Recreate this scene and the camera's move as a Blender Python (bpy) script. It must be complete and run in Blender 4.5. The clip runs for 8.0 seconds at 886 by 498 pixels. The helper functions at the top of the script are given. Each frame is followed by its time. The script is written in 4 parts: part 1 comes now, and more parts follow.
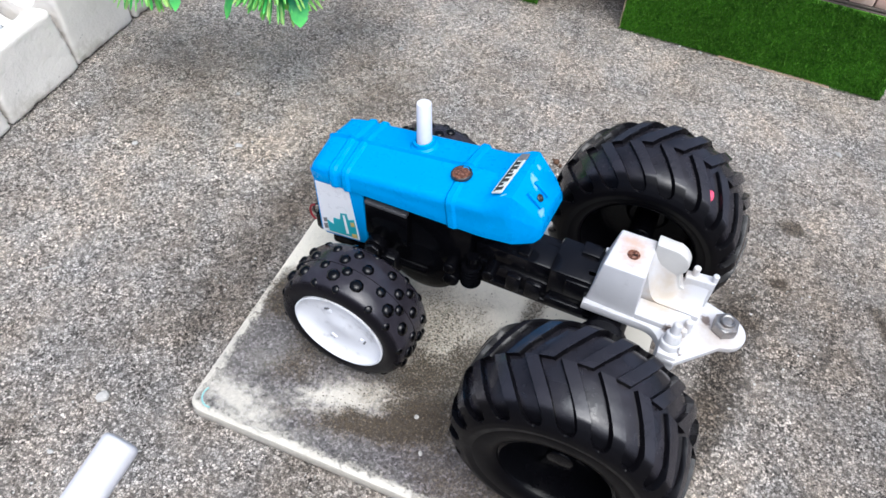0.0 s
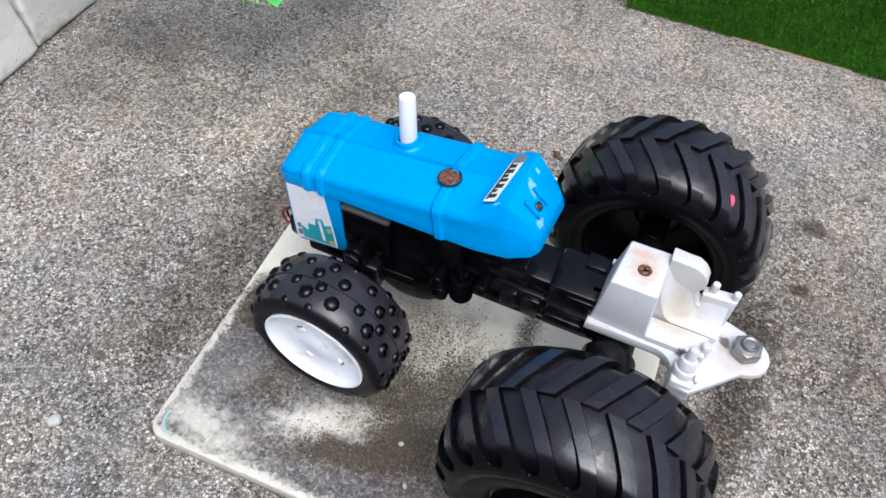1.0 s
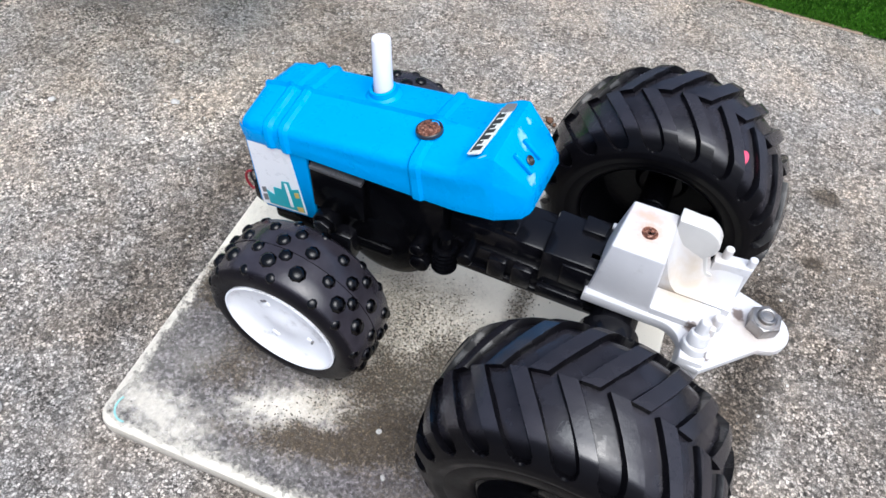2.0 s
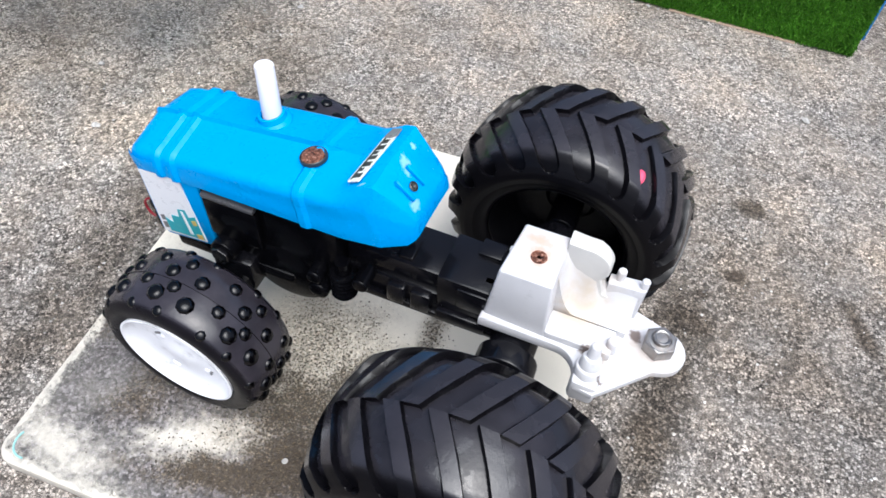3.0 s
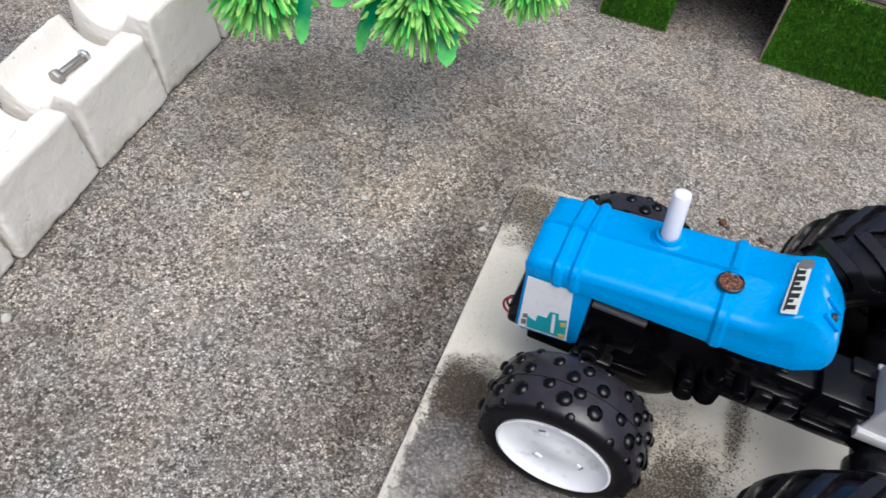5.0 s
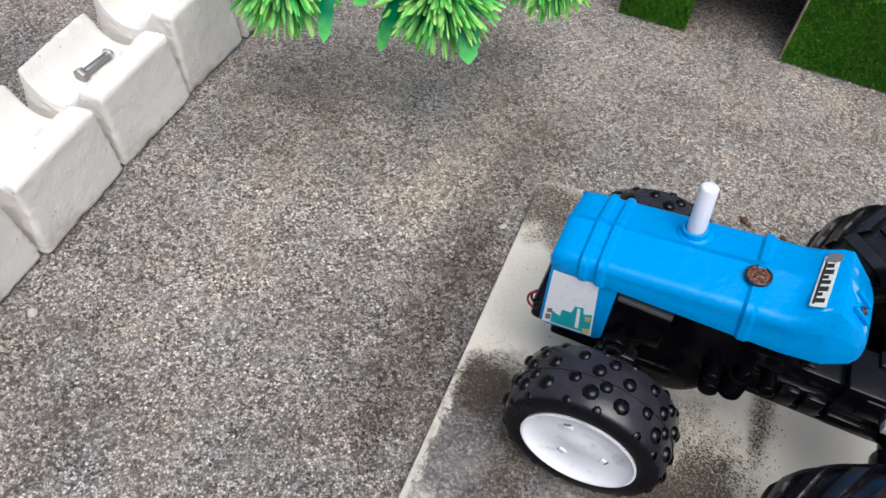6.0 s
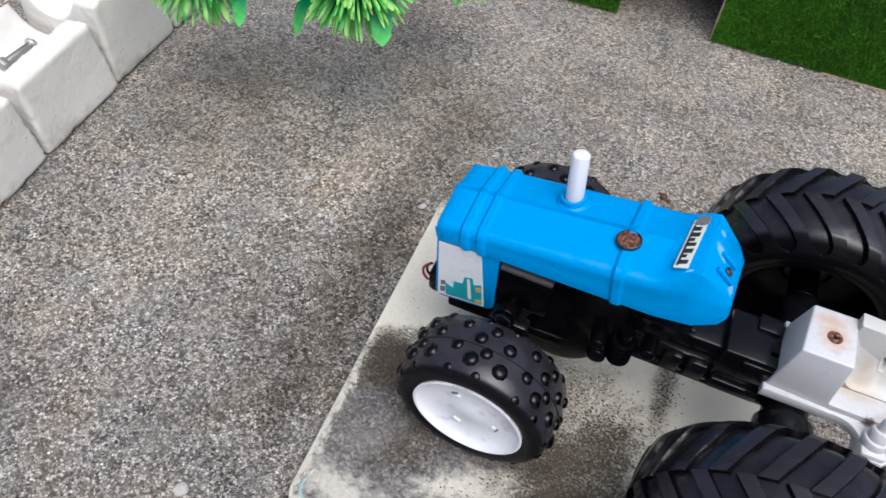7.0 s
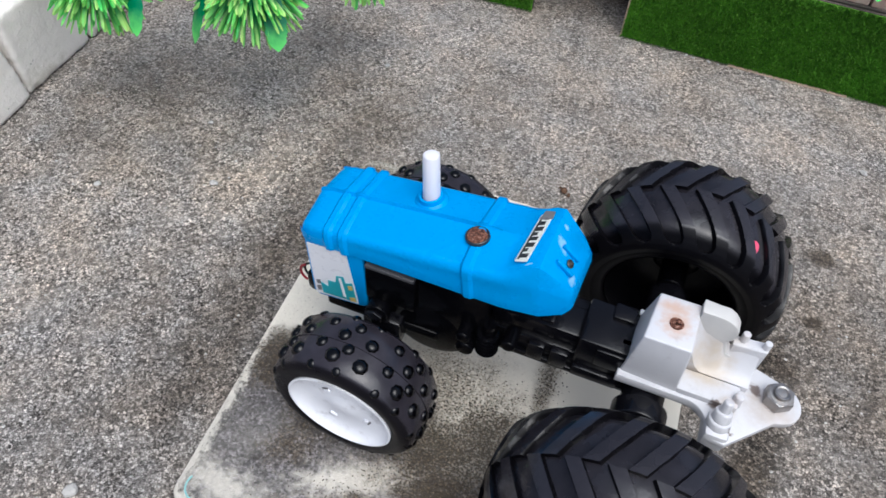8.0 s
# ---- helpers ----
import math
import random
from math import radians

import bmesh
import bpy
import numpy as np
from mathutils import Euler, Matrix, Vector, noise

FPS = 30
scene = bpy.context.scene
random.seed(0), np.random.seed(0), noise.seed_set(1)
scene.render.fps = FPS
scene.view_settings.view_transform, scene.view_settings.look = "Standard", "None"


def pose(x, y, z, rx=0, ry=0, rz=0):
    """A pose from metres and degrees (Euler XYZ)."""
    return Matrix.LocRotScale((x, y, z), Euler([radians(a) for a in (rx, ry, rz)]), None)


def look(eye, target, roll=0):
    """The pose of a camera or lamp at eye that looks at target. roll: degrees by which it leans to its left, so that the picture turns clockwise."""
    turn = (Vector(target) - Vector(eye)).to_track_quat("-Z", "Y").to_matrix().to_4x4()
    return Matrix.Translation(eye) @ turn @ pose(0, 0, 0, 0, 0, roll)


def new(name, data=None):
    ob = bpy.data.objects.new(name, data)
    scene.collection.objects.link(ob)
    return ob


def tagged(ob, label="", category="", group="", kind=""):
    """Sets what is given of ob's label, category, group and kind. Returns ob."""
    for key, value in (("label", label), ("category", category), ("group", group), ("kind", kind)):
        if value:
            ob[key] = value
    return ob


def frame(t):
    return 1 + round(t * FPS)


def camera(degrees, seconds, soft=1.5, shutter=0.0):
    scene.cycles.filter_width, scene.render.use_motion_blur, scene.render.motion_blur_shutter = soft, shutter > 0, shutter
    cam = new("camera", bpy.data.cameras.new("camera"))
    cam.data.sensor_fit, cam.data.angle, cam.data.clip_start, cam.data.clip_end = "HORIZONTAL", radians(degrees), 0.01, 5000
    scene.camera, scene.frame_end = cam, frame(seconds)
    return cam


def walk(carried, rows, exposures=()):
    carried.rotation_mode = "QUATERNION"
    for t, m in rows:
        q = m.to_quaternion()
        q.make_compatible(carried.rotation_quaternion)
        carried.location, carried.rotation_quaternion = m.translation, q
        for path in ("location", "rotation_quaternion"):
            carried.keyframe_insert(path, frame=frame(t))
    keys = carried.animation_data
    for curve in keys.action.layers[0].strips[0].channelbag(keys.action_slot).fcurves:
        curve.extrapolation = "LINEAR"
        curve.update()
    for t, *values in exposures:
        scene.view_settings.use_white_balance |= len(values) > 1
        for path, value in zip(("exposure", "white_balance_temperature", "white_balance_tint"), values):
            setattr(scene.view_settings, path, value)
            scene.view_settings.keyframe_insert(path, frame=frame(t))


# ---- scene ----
cam = camera(61.65, 8.0, shutter=0.18)
PATH = [
    (0, (0.0696, -0.1928, 0.3060), (-0.3912, 0.9769, -1.2495), 3.40),
    (0.5, (0.0664, -0.1775, 0.3014), (-0.3905, 0.9856, -1.2601), 3.39),
    (1, (0.0616, -0.1620, 0.2880), (-0.3752, 0.9626, -1.3072), 3.63),
    (2.3, (0.0626, -0.1452, 0.2570), (-0.3421, 0.9749, -1.3497), 4.35),
    (2.5, (0.0679, -0.1395, 0.2574), (-0.3325, 0.9818, -1.3496), 4.42),
    (3, (0.0870, -0.1325, 0.2618), (-0.3019, 1.0078, -1.3346), 4.03),
    (3.5, (0.0941, -0.1331, 0.2706), (-0.2992, 1.0134, -1.3202), 3.62),
    (4, (0.0588, -0.1418, 0.2796), (-0.3660, 0.9885, -1.3148), 2.93),
    (4.5, (0.0082, -0.1494, 0.2866), (-0.4074, 0.9917, -1.3025), 4.89),
    (5, (-0.0418, -0.1686, 0.2879), (-0.4256, 0.9971, -1.2913), 6.84),
    (5.2, (-0.0492, -0.1723, 0.2852), (-0.4414, 0.9937, -1.2916), 6.86),
    (6.3, (-0.0386, -0.1739, 0.2868), (-0.4550, 0.9913, -1.2845), 5.77),
    (6.5, (-0.0304, -0.1730, 0.2886), (-0.4447, 0.9965, -1.2801), 5.68),
    (7, (-0.0048, -0.1670, 0.2857), (-0.4139, 0.9951, -1.2898), 4.93),
    (7.5, (0.0170, -0.1607, 0.2898), (-0.3774, 1.0001, -1.2905), 4.63),
    (8, (0.0387, -0.1544, 0.2953), (-0.3457, 1.0104, -1.2844), 4.16),
]
# exposure and white balance drift a little on the way
EXPOSURES = ((0.0, 0.86, 5580, 5), (1.0, 0.75, 5580, 5), (2.5, 1.07, 5630, 5), (3.0, 1.06, 5670, 5), (3.5, 0.94, 5720, 5), (4.0, 0.96, 5810, 5), (5.0, 0.53, 5810, 5), (6.5, 0.47, 5760, 5), (8.0, 0.49, 5610, 5))
walk(cam, [(t, look(eye, target, roll)) for t, eye, target, roll in PATH], EXPOSURES)

# ---- light ----
world = bpy.data.worlds.new("sky")
scene.world = world
world.use_nodes = True
wn = world.node_tree
sky = wn.nodes.new("ShaderNodeTexSky")
sky.sky_type = 'NISHITA'
sky.sun_disc = False
sky.sun_elevation, sky.sun_rotation = radians(68), radians(135)
sky.air_density, sky.dust_density, sky.ozone_density = 0.55, 7.0, 0.3
wn.nodes["Background"].inputs[1].default_value = 0.115
wn.links.new(sky.outputs[0], wn.nodes["Background"].inputs[0])
sun = new("sun", bpy.data.lights.new("sun", 'SUN'))
sun.data.energy, sun.data.angle, sun.data.color = 1.25, radians(60), (1.0, 0.96, 0.90)
sun.matrix_world = look((0.45, -0.45, 1.6), (0, 0, 0))


# ---- material tools ----
class Nodes:
    """A node material and short ways to wire it."""

    def __init__(self, name, rough=0.5, metal=0.0, spec=0.5, coat=0.0):
        self.m = bpy.data.materials.new(name)
        self.m.use_nodes = True
        self.t = self.m.node_tree
        self.b = self.t.nodes["Principled BSDF"]
        self.set(Roughness=rough, Metallic=metal)
        self.b.inputs["Specular IOR Level"].default_value = spec
        self.b.inputs["Coat Weight"].default_value = coat
        self.b.inputs["Coat Roughness"].default_value = 0.1
        self.where = self.t.nodes.new("ShaderNodeTexCoord").outputs["Object"]

    def put(self, socket, v):
        if isinstance(v, bpy.types.NodeSocket):
            self.t.links.new(v, socket)
        elif isinstance(v, tuple) and len(v) == 3 and socket.type == 'RGBA':
            socket.default_value = (*v, 1)
        else:
            socket.default_value = v

    def set(self, **values):
        for k, v in values.items():
            self.put(self.b.inputs[k.replace("_", " ")], v)
        return self

    def noise(self, scale, detail=3.0, rough=0.55, warp=0.0, at=None, out="Fac"):
        n = self.t.nodes.new("ShaderNodeTexNoise")
        self.put(n.inputs["Vector"], at or self.where)
        for k, v in (("Scale", scale), ("Detail", detail), ("Roughness", rough), ("Distortion", warp)):
            self.put(n.inputs[k], v)
        return n.outputs[out]

    def cells(self, scale, feature='F1', out="Distance", at=None, random=1.0):
        n = self.t.nodes.new("ShaderNodeTexVoronoi")
        n.feature = feature
        self.put(n.inputs["Vector"], at or self.where)
        self.put(n.inputs["Scale"], scale)
        self.put(n.inputs["Randomness"], random)
        return n.outputs[out]

    def ramp(self, fac, *stops, hold=False):
        n = self.t.nodes.new("ShaderNodeValToRGB")
        self.put(n.inputs[0], fac)
        e = n.color_ramp.elements
        while len(e) < len(stops):
            e.new(0.5)
        if hold:
            n.color_ramp.interpolation = 'CONSTANT'
        for k, (p, c) in zip(e, stops):
            k.position = p
            k.color = (*c, 1) if isinstance(c, tuple) else (c, c, c, 1)
        return n.outputs[0]

    def mix(self, fac, a, b, kind='MIX'):
        n = self.t.nodes.new("ShaderNodeMix")
        n.data_type, n.blend_type = 'RGBA', kind
        self.put(n.inputs[0], fac)
        self.put(n.inputs[6], a)
        self.put(n.inputs[7], b)
        return n.outputs[2]

    def sum(self, op, a, b=0.0, c=0.0):
        n = self.t.nodes.new("ShaderNodeMath")
        n.operation = op
        for s, v in zip(n.inputs, (a, b, c)):
            self.put(s, v)
        return n.outputs[0]

    def axes(self, at=None):
        n = self.t.nodes.new("ShaderNodeSeparateXYZ")
        self.put(n.inputs[0], at or self.where)
        return n.outputs

    def shaken(self, scale, size):
        """The place, pushed about by noise, so that cells lose their straight edges."""
        t = self.t.nodes
        mid, far, add = t.new("ShaderNodeVectorMath"), t.new("ShaderNodeVectorMath"), t.new("ShaderNodeVectorMath")
        mid.operation, far.operation, add.operation = 'SUBTRACT', 'SCALE', 'ADD'
        self.put(mid.inputs[0], self.noise(scale, 3, 0.6, out="Color"))
        mid.inputs[1].default_value = (0.5, 0.5, 0.5)
        self.put(far.inputs[0], mid.outputs[0])
        far.inputs["Scale"].default_value = size
        self.put(add.inputs[0], self.where)
        self.put(add.inputs[1], far.outputs[0])
        return add.outputs[0]

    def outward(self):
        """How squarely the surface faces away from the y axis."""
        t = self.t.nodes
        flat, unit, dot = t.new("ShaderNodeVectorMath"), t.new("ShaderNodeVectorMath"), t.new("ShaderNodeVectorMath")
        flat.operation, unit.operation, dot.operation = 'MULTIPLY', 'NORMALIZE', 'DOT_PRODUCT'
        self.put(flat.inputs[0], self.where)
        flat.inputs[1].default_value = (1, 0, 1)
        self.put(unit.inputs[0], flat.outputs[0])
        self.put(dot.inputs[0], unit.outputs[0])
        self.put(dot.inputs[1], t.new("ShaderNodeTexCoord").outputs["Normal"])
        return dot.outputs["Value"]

    def step(self, v, a, b):
        """0 below a, 1 above b, smooth between."""
        n = self.t.nodes.new("ShaderNodeMapRange")
        n.interpolation_type = 'SMOOTHSTEP'
        for s, k in zip(n.inputs, (v, a, b, 0.0, 1.0)):
            self.put(s, k)
        return n.outputs[0]

    def moved(self, loc, turn=0.0, scale=(1, 1, 1)):
        n = self.t.nodes.new("ShaderNodeMapping")
        n.vector_type = 'TEXTURE'
        self.put(n.inputs[0], self.where)
        n.inputs[1].default_value, n.inputs[2].default_value, n.inputs[3].default_value = loc, (0, 0, radians(turn)), scale
        return n.outputs[0]

    def blob(self, x, y, rx, ry, turn=0.0, soft=0.4, ragged=0.5, grain=60.0):
        """1 within an uneven ellipse of the plan, 0 outside it."""
        a = self.axes(self.moved((x, y, 0), turn, (rx, ry, 1)))
        d = self.sum('SQRT', self.sum('ADD', self.sum('MULTIPLY', a[0], a[0]), self.sum('MULTIPLY', a[1], a[1])))
        d = self.sum('ADD', d, self.sum('MULTIPLY', self.sum('SUBTRACT', self.noise(grain, 4), 0.5), ragged * 2))
        return self.sum('SUBTRACT', 1.0, self.step(d, 1 - soft, 1 + soft))

    def either(self, *some):
        v = some[0]
        for s in some[1:]:
            v = self.sum('MAXIMUM', v, s)
        return v

    def bump(self, height, strength=0.3, distance=0.001, normal=None):
        n = self.t.nodes.new("ShaderNodeBump")
        n.inputs["Strength"].default_value, n.inputs["Distance"].default_value = strength, distance
        self.put(n.inputs["Height"], height)
        if normal is not None:
            self.put(n.inputs["Normal"], normal)
        self.put(self.b.inputs["Normal"], n.outputs[0])
        return n.outputs[0]


# ---- materials ----
def concrete():
    k = Nodes("worn_concrete", 0.85, spec=0.3)
    at = k.shaken(900, 0.0022)
    tone = k.axes(k.cells(780, out="Color", at=at))
    small = k.axes(k.cells(1700, out="Color", at=at))
    pick = k.sum('ADD', k.sum('MULTIPLY', tone[0], 0.62), k.sum('MULTIPLY', small[0], 0.38))
    grain = k.ramp(pick, (0.0, (0.030, 0.027, 0.024)), (0.28, (0.070, 0.065, 0.059)), (0.41, (0.24, 0.225, 0.207)), (0.56, (0.46, 0.434, 0.401)),
                   (0.72, (0.61, 0.58, 0.538)), (0.88, (0.70, 0.674, 0.635)), (1.0, (0.78, 0.76, 0.72)))
    gap = k.step(k.cells(780, 'DISTANCE_TO_EDGE', at=at), 0.02, 0.13)
    col = k.mix(k.sum('SUBTRACT', 1.0, gap), grain, k.mix(tone[1], (0.07, 0.064, 0.058), (0.30, 0.28, 0.256)))
    fine = k.ramp(k.noise(1500, 2), (0.3, 0.62), (0.5, 1.0), (0.7, 1.32))
    col = k.mix(0.6, col, fine, 'MULTIPLY')
    paste = k.ramp(k.noise(230, 4, 0.65), (0.3, (0.25, 0.234, 0.214)), (0.7, (0.48, 0.45, 0.41)))
    # paste covers a little more of the grain towards the turf
    smooth = k.sum('MULTIPLY', k.step(k.axes()[1], 0.02, 0.16), 0.10)
    col = k.mix(k.sum('ADD', k.ramp(k.noise(60, 4), (0.38, 0.0), (0.72, 0.42)), smooth), col, paste)
    wide = k.ramp(k.noise(11, 7, 0.68), (0.32, (0.70, 0.67, 0.63)), (0.46, (1.02, 1.0, 0.97)), (0.56, (1.22, 1.20, 1.17)), (0.7, (1.55, 1.49, 1.40)))
    col = k.mix(1.0, col, wide, 'MULTIPLY')
    warm = k.ramp(k.noise(26, 5, 0.65), (0.35, (1.10, 1.0, 0.91)), (0.65, (0.99, 1.0, 1.04)))
    col = k.mix(0.8, col, warm, 'MULTIPLY')
    clots = k.ramp(k.noise(300, 4, 0.7), (0.28, 0.62), (0.5, 1.0), (0.72, 1.34))
    col = k.mix(0.7, col, clots, 'MULTIPLY')
    earth = k.either(k.blob(-0.150, 0.075, 0.05, 0.035, 40, 0.8, 0.9, 30), k.blob(-0.125, 0.135, 0.04, 0.03, 0, 0.8, 0.9, 30), k.blob(0.15, 0.10, 0.05, 0.06, 20, 0.8, 0.9, 30), k.blob(-0.22, 0.06, 0.03, 0.05, 20, 0.8, 0.9, 30))
    col = k.mix(k.sum('MULTIPLY', earth, 0.4), col, (1.0, 0.93, 0.82), 'MULTIPLY')
    # damp marks, a darker strip along the tile's left edge, a darker right side
    damp_and_dark = k.either(k.sum('MULTIPLY', k.blob(0.19, 0.05, 0.065, 0.09, 10, 0.9, 0.8, 30), 0.3), k.blob(0.128, 0.016, 0.011, 0.050, -4, 0.6, 0.8, 110), k.blob(0.129, 0.060, 0.013, 0.016, 20, 0.7, 0.8, 110), k.blob(0.20, 0.085, 0.004, 0.018, 30, 0.7, 0.7, 120),
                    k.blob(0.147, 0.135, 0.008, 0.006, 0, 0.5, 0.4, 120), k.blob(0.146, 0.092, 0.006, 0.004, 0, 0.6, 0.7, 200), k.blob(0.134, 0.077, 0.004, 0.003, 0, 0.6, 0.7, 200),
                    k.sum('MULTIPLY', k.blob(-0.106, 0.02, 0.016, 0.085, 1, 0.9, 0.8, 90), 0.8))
    col = k.mix(k.sum('MULTIPLY', damp_and_dark, 0.95), col, (0.33, 0.30, 0.26), 'MULTIPLY')
    pale = k.either(k.blob(0.06, 0.19, 0.09, 0.05, 5, 0.9, 0.6, 25), k.blob(0.04, 0.225, 0.14, 0.055, 0, 0.9, 0.6, 25), k.blob(-0.115, 0.186, 0.028, 0.02, 10, 0.7, 0.6, 60), k.blob(-0.13, 0.06, 0.05, 0.03, 60, 0.7, 0.6, 40), k.blob(-0.19, -0.02, 0.05, 0.025, 40, 0.7, 0.6, 40))
    col = k.mix(k.sum('MULTIPLY', pale, 0.5), col, (1.35, 1.33, 1.29), 'MULTIPLY')
    k.set(Base_Color=col, Roughness=k.ramp(damp_and_dark, (0, 0.9), (1, 0.55)))
    k.bump(k.sum('ADD', k.sum('MULTIPLY', gap, k.sum('ADD', 0.5, tone[2])), k.noise(900, 4, 0.7)), 0.9, 0.0013)
    return k.m


def glazed_tile():
    k = Nodes("glazed_tile", 0.25, spec=0.5)
    cream = k.mix(k.noise(25, 4), (0.68, 0.63, 0.53), (0.76, 0.71, 0.61))
    a = k.axes()
    ragged = k.sum('MULTIPLY', k.sum('SUBTRACT', k.noise(320, 6, 0.75), 0.5), 0.016)
    x, y = k.sum('ADD', a[0], ragged), k.sum('ADD', a[1], ragged)
    inside = k.sum('MULTIPLY', k.sum('MULTIPLY', k.step(x, -0.0862, -0.0822), k.step(y, -0.0925, -0.0880)), k.sum('SUBTRACT', 1.0, k.step(k.sum('ADD', y, k.sum('MULTIPLY', k.step(x, -0.05, -0.02), 0.03)), -0.020, -0.004)))
    # wet grey film with wiped places
    wiped = k.either(k.sum('MULTIPLY', k.blob(-0.021, -0.0612, 0.022, 0.0068, 24, 0.8, 1.5, 260), 0.80), k.sum('MULTIPLY', k.blob(-0.069, -0.0825, 0.018, 0.0065, -14, 0.9, 1.5, 300), 0.72))
    film = k.sum('MULTIPLY', inside, k.sum('SUBTRACT', 1.0, k.sum('MULTIPLY', wiped, 0.9)))
    warm_side = k.step(x, -0.004, 0.012)
    film = k.sum('MULTIPLY', film, k.sum('SUBTRACT', 1.0, k.sum('MULTIPLY', k.sum('MULTIPLY', warm_side, k.step(y, -0.06, -0.03)), 0.75)))
    film = k.sum('MULTIPLY', film, k.ramp(k.noise(55, 5, 0.6), (0.25, 0.82), (0.55, 0.97)))
    grey = k.mix(1.0, k.mix(k.ramp(k.noise(620, 5, 0.8), (0.34, 0.0), (0.68, 1.0)), (0.034, 0.031, 0.032), (0.205, 0.191, 0.196)), k.ramp(k.noise(130, 5, 0.7), (0.3, (0.66, 0.66, 0.66)), (0.7, (1.3, 1.27, 1.22))), 'MULTIPLY')
    grey = k.mix(1.0, grey, k.ramp(k.axes(k.cells(1000, out="Color", at=k.shaken(1200, 0.0015)))[0], (0.0, 0.18), (0.3, 0.62), (0.7, 1.2), (1.0, 2.1)), 'MULTIPLY')
    rim = k.sum('MULTIPLY', k.sum('SUBTRACT', 1.0, k.step(y, -0.06, -0.02)), 0.30)
    col = k.mix(k.either(film, rim), cream, grey)
    wet = k.blob(0.03, -0.078, 0.034, 0.011, 0, 0.5, 0.6, 120)
    col = k.mix(k.sum('MULTIPLY', wet, 0.8), col, (0.72, 0.70, 0.76), 'MULTIPLY')
    # sand: dense brown drifts, thinning out to single specks
    drift = k.either(k.sum('MULTIPLY', k.blob(0.014, -0.048, 0.030, 0.020, 10, 0.9, 0.9, 130), 0.8), k.blob(-0.008, -0.0715, 0.028, 0.0060, 14, 0.6, 0.9, 110), k.blob(0.010, -0.058, 0.020, 0.015, 20, 0.7, 0.9, 130), k.sum('MULTIPLY', k.blob(0.005, -0.040, 0.021, 0.022, 0, 0.8, 0.8, 120), 0.95),
                     k.sum('MULTIPLY', k.blob(-0.002, -0.015, 0.026, 0.026, 0, 0.9, 0.8, 90), 0.62), k.blob(-0.072, -0.022, 0.017, 0.013, 40, 0.7, 0.9, 130), k.sum('MULTIPLY', k.blob(-0.053, -0.058, 0.011, 0.007, 30, 0.8, 0.9, 130), 0.6), k.sum('MULTIPLY', k.blob(-0.056, -0.036, 0.020, 0.010, -50, 0.8, 0.9, 130), 0.7), k.sum('MULTIPLY', k.blob(0.020, -0.030, 0.017, 0.022, 0, 0.8, 0.9, 130), 0.9),
                     k.sum('MULTIPLY', k.blob(0.037, 0.012, 0.0045, 0.028, 0, 0.8, 0.6, 150), 0.7), k.sum('MULTIPLY', k.blob(-0.074, 0.084, 0.026, 0.022, 0, 0.8, 0.8, 90), 0.85),
                     k.sum('MULTIPLY', k.blob(-0.080, 0.02, 0.010, 0.080, 0, 0.9, 0.8, 90), 0.15), k.sum('MULTIPLY', k.blob(0.07, -0.08, 0.05, 0.016, 0, 0.8, 0.7, 80), 0.6))
    cover = k.ramp(k.noise(640, 5, 0.75), (0.40, 0.45), (0.54, 1.0))
    sandy = k.ramp(k.noise(780, 4, 0.8), (0.37, (0.026, 0.019, 0.011)), (0.48, (0.11, 0.077, 0.042)), (0.59, (0.26, 0.19, 0.11)), (0.70, (0.50, 0.41, 0.28)))
    col = k.mix(k.sum('MULTIPLY', k.sum('MULTIPLY', drift, 0.92), cover), col, sandy)
    bar = k.sum('ADD', 0.315, k.sum('MULTIPLY', drift, 0.225))
    fine = k.noise(1050, 4, 0.75)
    speck = k.sum('SUBTRACT', 1.0, k.step(k.sum('SUBTRACT', fine, bar), -0.025, 0.025))
    col = k.mix(k.sum('MULTIPLY', speck, 0.85), col, k.mix(k.noise(600, 2), (0.028, 0.021, 0.014), (0.12, 0.092, 0.06)))
    k.set(Base_Color=col, Roughness=k.ramp(k.either(film, drift), (0, 0.28), (1, 0.55)))
    k.bump(k.sum('ADD', k.sum('MULTIPLY', k.either(film, drift), k.noise(750, 4, 0.75)), k.sum('MULTIPLY', speck, 0.6)), 1.0, 0.0011)
    return k.m


def plastic(name, colour, other, rough=0.35, dirt=(0.3, 0.25, 0.2), dirty=0.0, spec=0.5, grain=140, relief=0.12):
    """Moulded plastic: two near tones, fine scuffs, some dirt."""
    k = Nodes(name, rough, spec=spec)
    col = k.mix(k.noise(grain, 4, 0.6), colour, other)
    if dirty:
        col = k.mix(k.sum('MULTIPLY', k.step(k.noise(95, 5, 0.65), 0.52, 0.72), dirty), col, dirt)
    k.set(Base_Color=col, Roughness=k.ramp(k.noise(220, 4, 0.7), (0.3, max(rough - 0.1, 0.05)), (0.7, min(rough + 0.14, 1.0))))
    k.bump(k.noise(700, 3, 0.6), relief, 0.0004)
    return k.m


